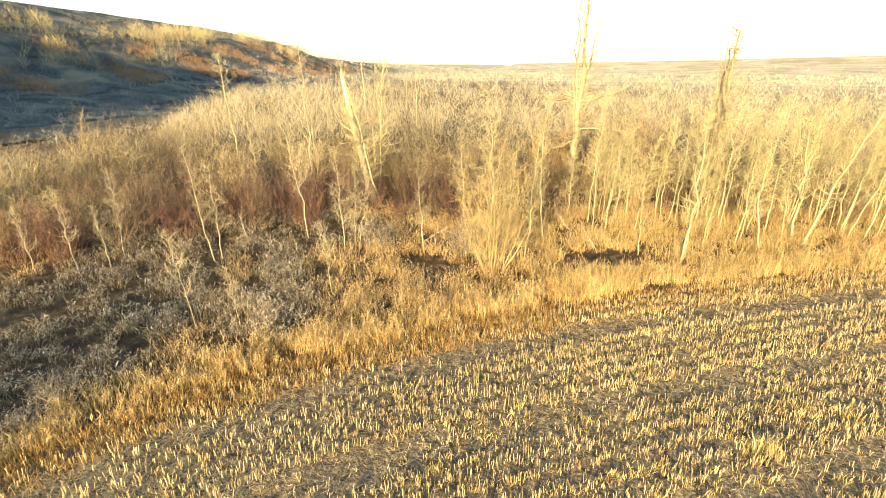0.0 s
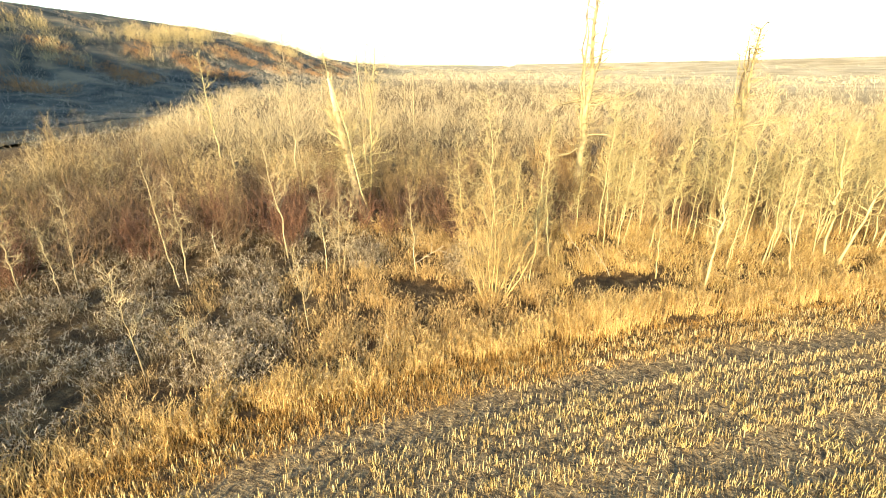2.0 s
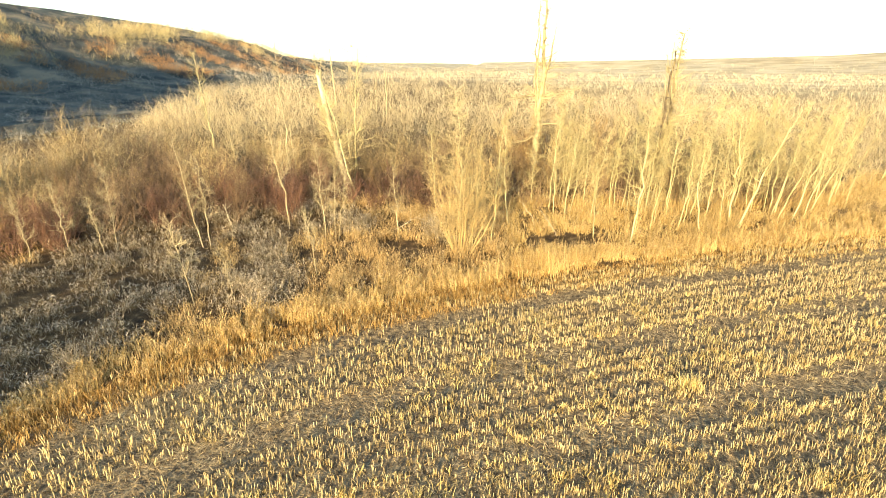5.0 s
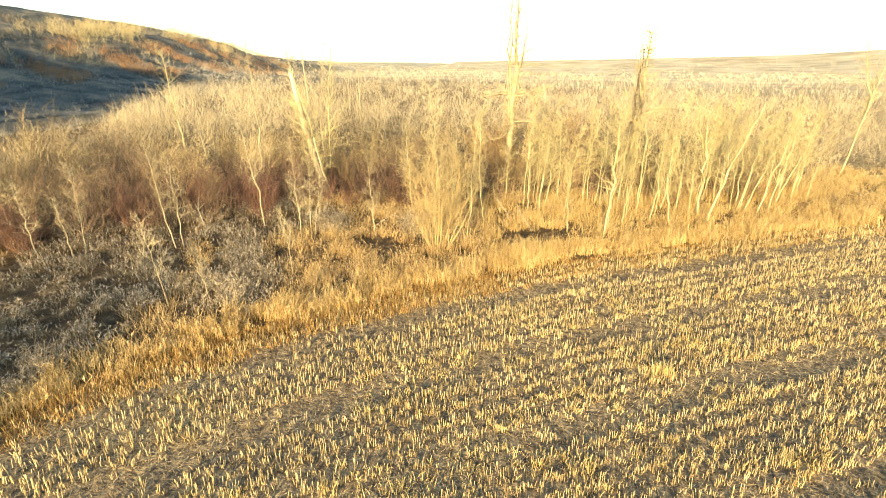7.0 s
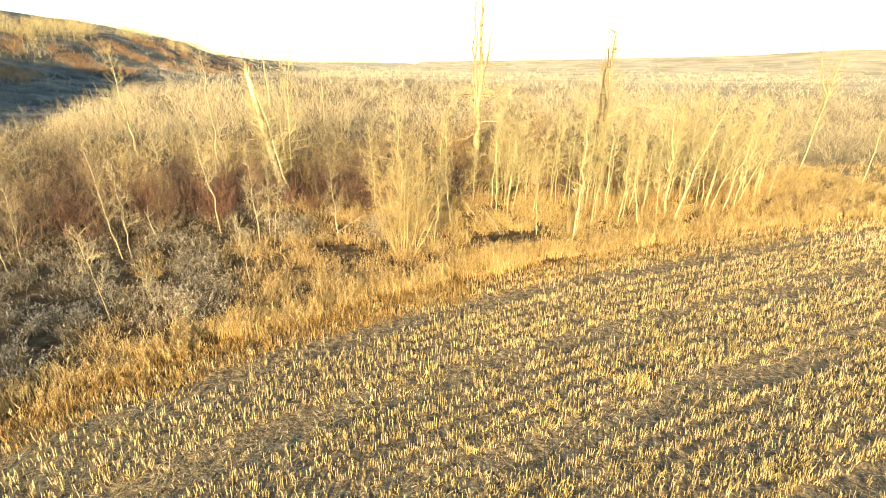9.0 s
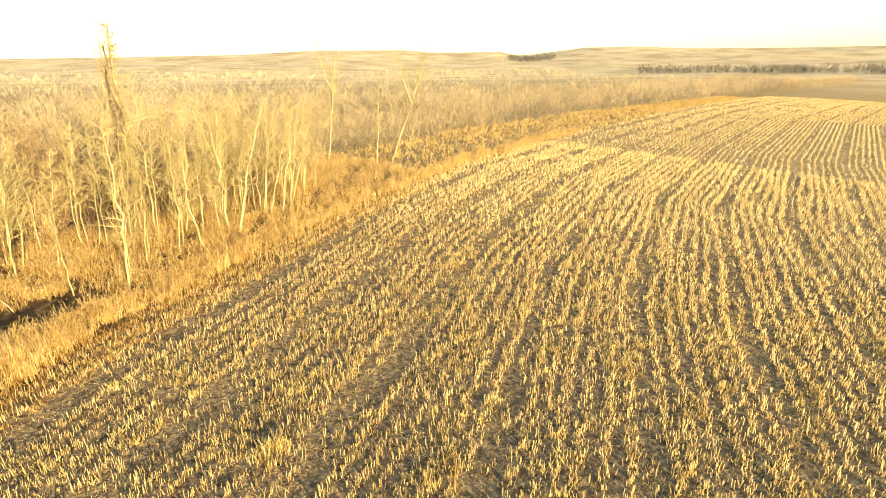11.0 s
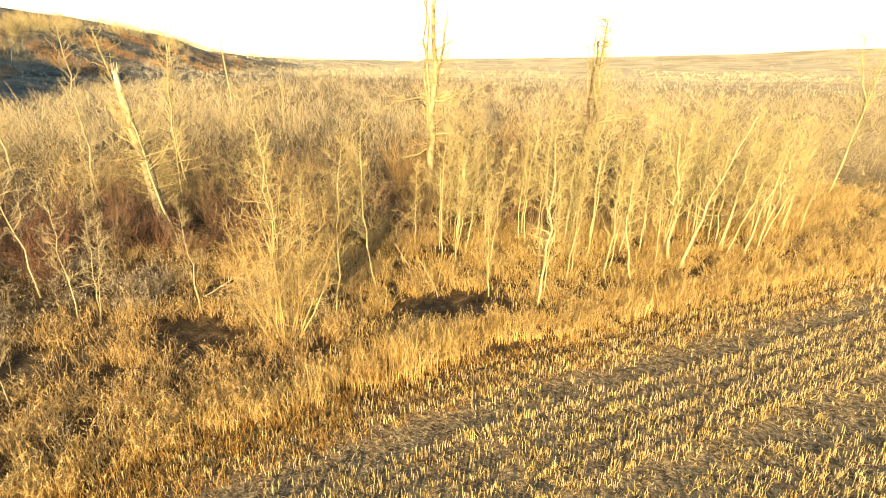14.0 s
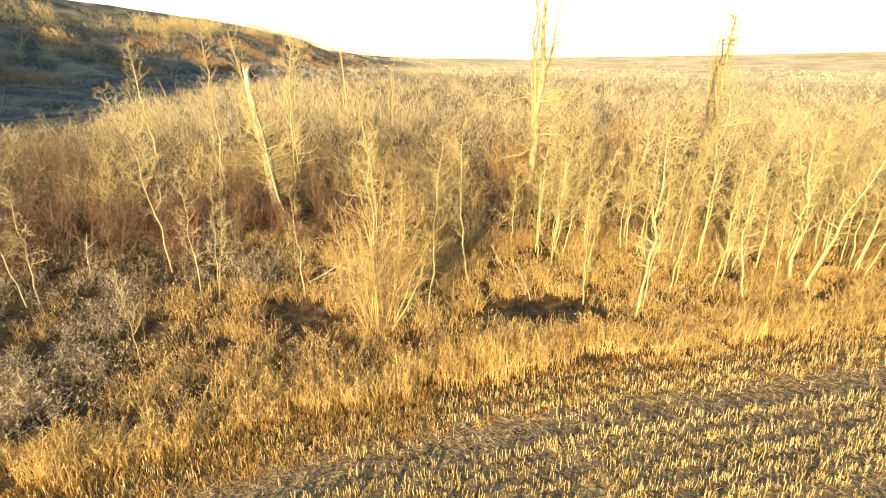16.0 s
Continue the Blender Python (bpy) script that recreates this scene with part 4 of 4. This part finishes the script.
def plant_stubble():
    rng = np.random.RandomState(23)
    clumps, far = [], []
    for k in range(110):
        off = 0.35 + k * 0.60
        lane = abs((off - 11.0 + 2.1) % 4.25 - 2.1) < 0.5
        x = np.arange(-30, 62, 0.058)
        y = field_edge(x) - off + 0.10 * np.sin(x * 0.35 + k) + rng.normal(size=len(x)) * 0.12
        x = x + rng.normal(size=len(x)) * 0.03
        d = np.hypot(x - 4, y - 7)
        ahead = (y > -3) & (y < field_edge(x) - 0.3)
        patch = wave(x, y, 5, 51) * 0.20 + wave(x, y, 1.4, 52) * 0.22
        near = ahead & (d < 27) & (rng.rand(len(x)) < 0.90 + patch - 0.74 * lane)
        clumps.append(np.column_stack([x, y])[near])
        more = ahead & (d >= 27) & (rng.rand(len(x)) < 0.62 + patch * 0.4 - 0.45 * lane)
        far.append(np.column_stack([x, y])[more])
        xf = np.arange(62, 190, 0.33)
        yf = field_edge(xf) - off + rng.normal(size=len(xf)) * 0.06
        ok = (rng.rand(len(xf)) < 0.7 - 0.5 * lane) & (yf > -10)
        far.append(np.column_stack([xf, yf])[ok])
    c = np.concatenate(clumps)
    per = 3
    base = np.repeat(on_ground(c), per, 0)
    n = len(base)
    base[:, :2] += rng.normal(size=(n, 2)) * 0.045
    base[:, 2] -= 0.01
    tall = np.repeat(rng.uniform(0.10, 0.28, len(c)), per) * rng.uniform(0.6, 1.15, n)
    tip = base + np.column_stack([rng.normal(size=(n, 2)) * 0.022, tall])
    me = stems_mesh("stubble", base, tip, rng.uniform(0.007, 0.013, n), M_STUBBLE)
    tagged(new("stubble", me), "rows of short golden cut stubble", "stubble", kind="stuff")
    c = np.concatenate(far)
    base = np.repeat(on_ground(c), 3, 0)
    n = len(base)
    base[:, :2] += rng.normal(size=(n, 2)) * 0.05
    tip = base + np.column_stack([rng.normal(size=(n, 2)) * 0.05, rng.uniform(0.18, 0.34, n)])
    me = blades_mesh("far_stubble", base, tip, 0.014 + 0.00035 * base[:, 0].clip(0), M_STUBBLE, rng=rng)
    tagged(new("far_stubble", me), "rows of golden stubble running to the far edge", "stubble", kind="stuff")
    # rusty short grass in the first strides of the field
    m = 4200
    x = np.where(rng.rand(m) < 0.6, rng.uniform(-16, 2, m), rng.uniform(2, 32, m))
    p = np.column_stack([x, field_edge(x) - rng.uniform(0, 1, m) ** 1.6 * 2.0])
    h = rng.uniform(0.10, 0.30, m) * np.where(x < 2, 1.15, 0.85)
    tufts("short_grass", p, 8, h, h * 0.8, np.full(m, 0.016), M_SHORTGRASS, "short rusty grass where stubble meets the margin", 55, 0.5, 2)
    # leafy yellow regrowth in patches
    p = np.column_stack([rng.uniform(-12, 40, 9000), rng.uniform(0, 34, 9000)])
    ok = (p[:, 1] < field_edge(p[:, 0]) - 0.8) & (wave(p[:, 0], p[:, 1] * 1.6, 6, 53) + 0.6 * wave(p[:, 0], p[:, 1], 2, 56) > 0.3) & (rng.rand(9000) < 0.55)
    p = p[ok]
    more = np.column_stack([rng.uniform(-2, 26, 5200), rng.uniform(1, 21, 5200)])
    ok = (more[:, 1] < field_edge(more[:, 0]) - 3) & (wave(more[:, 0] * 0.7, more[:, 1] * 1.5, 3.2, 57) > 0.1) & (rng.rand(5200) < 0.7)
    p = np.concatenate([p, more[ok], np.array((6.9, 14.1)) + rng.normal(size=(18, 2)) * 0.2])
    h = rng.uniform(0.10, 0.27, len(p))
    h[-18:] = rng.uniform(0.25, 0.45, 18)
    tufts("regrowth", p, 12, h, h * 0.65, np.full(len(p), 0.022), M_REGROWTH, "yellow leafy regrowth between the stubble rows", 54, 0.4, 2)
    # loose straw on the soil, matted in one corner
    n = 80000
    p = np.column_stack([rng.uniform(-14, 45, n), rng.uniform(-2, 36, n)])
    k = rng.randint(0, 62, 55000)
    x = rng.uniform(-14, 42, len(k))
    p[:len(k)] = np.column_stack([x, field_edge(x) - 0.35 - k * 0.60 + 0.10 * np.sin(x * 0.35 + k) + rng.normal(size=len(k)) * 0.12])
    p = np.concatenate([p, np.array((-7.2, 10.4)) + rng.normal(size=(5000, 2)) * (1.5, 0.9)])
    p = p[p[:, 1] < field_edge(p[:, 0]) - 0.2]
    g = on_ground(p)
    a, ln = rng.uniform(0, 6.28, len(g)), rng.uniform(0.1, 0.35, len(g))
    g[:, 2] += rng.uniform(0.005, 0.06, len(g))
    tip = g + np.column_stack([np.cos(a) * ln, np.sin(a) * ln, rng.normal(size=len(g)) * 0.03])
    n = 130000
    x = rng.uniform(-14, 38, n)
    bits = np.column_stack([x, field_edge(x) - 0.1 - rng.uniform(0, 1, n) ** 1.1 * 24])
    bits = on_ground(bits[bits[:, 1] > -1])
    bits[:, 2] += rng.uniform(0.0, 0.03, len(bits))
    a, ln = rng.uniform(0, 6.28, len(bits)), rng.uniform(0.04, 0.14, len(bits))
    g = np.concatenate([g, bits])
    tip = np.concatenate([tip, bits + np.column_stack([np.cos(a) * ln, np.sin(a) * ln, rng.uniform(-0.01, 0.07, len(bits))])])
    me = blades_mesh("loose_straw", g, tip, rng.uniform(0.010, 0.024, len(g)), M_STRAW, rng=rng)
    tagged(new("loose_straw", me), "loose pale straw lying between the rows", "straw", kind="stuff")


def clumped(rng, x, y, each, radius):
    """Gathers tufts round their clump's middle; also gives each clump's own vigour."""
    n = len(x) // each
    k = np.repeat(np.arange(n), each)
    a, r = rng.uniform(0, 6.28, n * each), radius * np.sqrt(rng.uniform(0, 1, n * each))
    vigour = np.repeat(rng.uniform(0.7, 1.25, n), each) * (1.1 - 0.45 * r / radius)
    return x[k] + np.cos(a) * r, y[k] + np.sin(a) * r, vigour


def plant_grass():
    rng = np.random.RandomState(29)
    # tall golden margin along the stubble
    n = 9500
    x = -16 + 90 * rng.uniform(0, 1, n) ** 1.3
    y = field_edge(x) + rng.uniform(-0.1, 1.7, n)
    y = y + 0.35 * wave(x, x * 0, 3.5, 67)
    ok = wave(x, y, 1.1, 68) > -0.5
    x, y, vigour = clumped(rng, x[ok], y[ok], 5, 0.45)
    n = len(x)
    h = 0.42 + 0.40 * rng.uniform(0, 1, n) ** 1.5 + 0.16 * wave(x, y, 4, 61) + 0.42 * smooth(1 - np.abs(x - 4.0) / 3.0)
    h = h * vigour
    tufts("margin_grass", np.column_stack([x, y]), 11, h, h * 0.42, np.full(n, 0.014) + 0.0002 * x.clip(0), M_GOLD, "tall golden grass along the field margin", 62, 0.8, plume=M_GOLDPLUME)
    # weeds between margin and shrubs
    x = rng.uniform(-30, 34, 34000)
    y0, y1 = field_edge(x) + 1.6, thicket_edge(x) + 3.0
    y = y0 + (y1 - y0) * rng.uniform(0, 1, 34000)
    ok = (y > 3) & (rng.rand(34000) < np.clip((y1 - y0) / 14, 0.15, 1))
    ok &= ((x - 4.6) / 2.5) ** 2 + ((y - 26.2 - 0.35 * (x - 4.6)) / 1.25) ** 2 > 1      # a trodden hollow behind the tall grass
    ok &= ((x + 3.2) / 1.9) ** 2 + ((y - 23.4 - 0.3 * (x + 3.2)) / 0.8) ** 2 > 1      # another beside the bush
    ok &= wave(x, y, 1.6, 69) + 0.5 * wave(x, y, 4.5, 70) > -0.4
    ok &= ~((x < -6.5) & (y > field_edge(x) + 5.5) & (rng.rand(34000) < 0.15))
    x, y, vigour = clumped(rng, x[ok][:13000], y[ok][:13000], 6, 0.5)
    tone = wave(x, y, 7, 63) + np.where(x > 1.5, 0.95, 0) + 0.45 * smooth((x + 12) / 7) - 0.8 * smooth((-8 - x) / 5)
    p = np.column_stack([x, y])
    h = 0.50 + 0.38 * rng.uniform(0, 1, len(p)) + 0.12 * wave(x, y, 3, 64)
    h = h * vigour * (1 - 0.15 * smooth((-6 - x) / 3) * smooth((y - field_edge(x) - 5) / 2))
    w = np.where(x > 1.5, 0.018, 0.013)
    sunny = (x > 1.5) & (tone >= 0.1)
    for name, pick, mat, label in (("grey_weeds", tone < 0.1, M_WEED, "greyish dry weeds with fluffy heads"),
                                   ("rust_grass", (tone >= 0.1) & ~sunny, M_RUST, "rusty golden matted dry grass"),
                                   ("golden_tussocks", sunny, M_GOLD, "golden grass tussocks below the poplars")):
        tufts(name, p[pick], 8, h[pick], h[pick] * 0.95, w[pick], mat, label, 65, plume=M_PLUME if name == "grey_weeds" else M_GOLDPLUME)
    # farther margin
    x = rng.uniform(34, 175, 4000)
    y = field_edge(x) + rng.uniform(0, 1, 4000) * (thicket_edge(x) - field_edge(x) + 2)
    h = rng.uniform(0.35, 0.75, 4000)
    tufts("far_margin_grass", np.column_stack([x, y]), 7, h, h * 0.9, 0.015 + x * 0.0003, M_GOLD, "golden dry grass between field and brush", 66, 0.5, 2)


plant_stubble()
plant_grass()
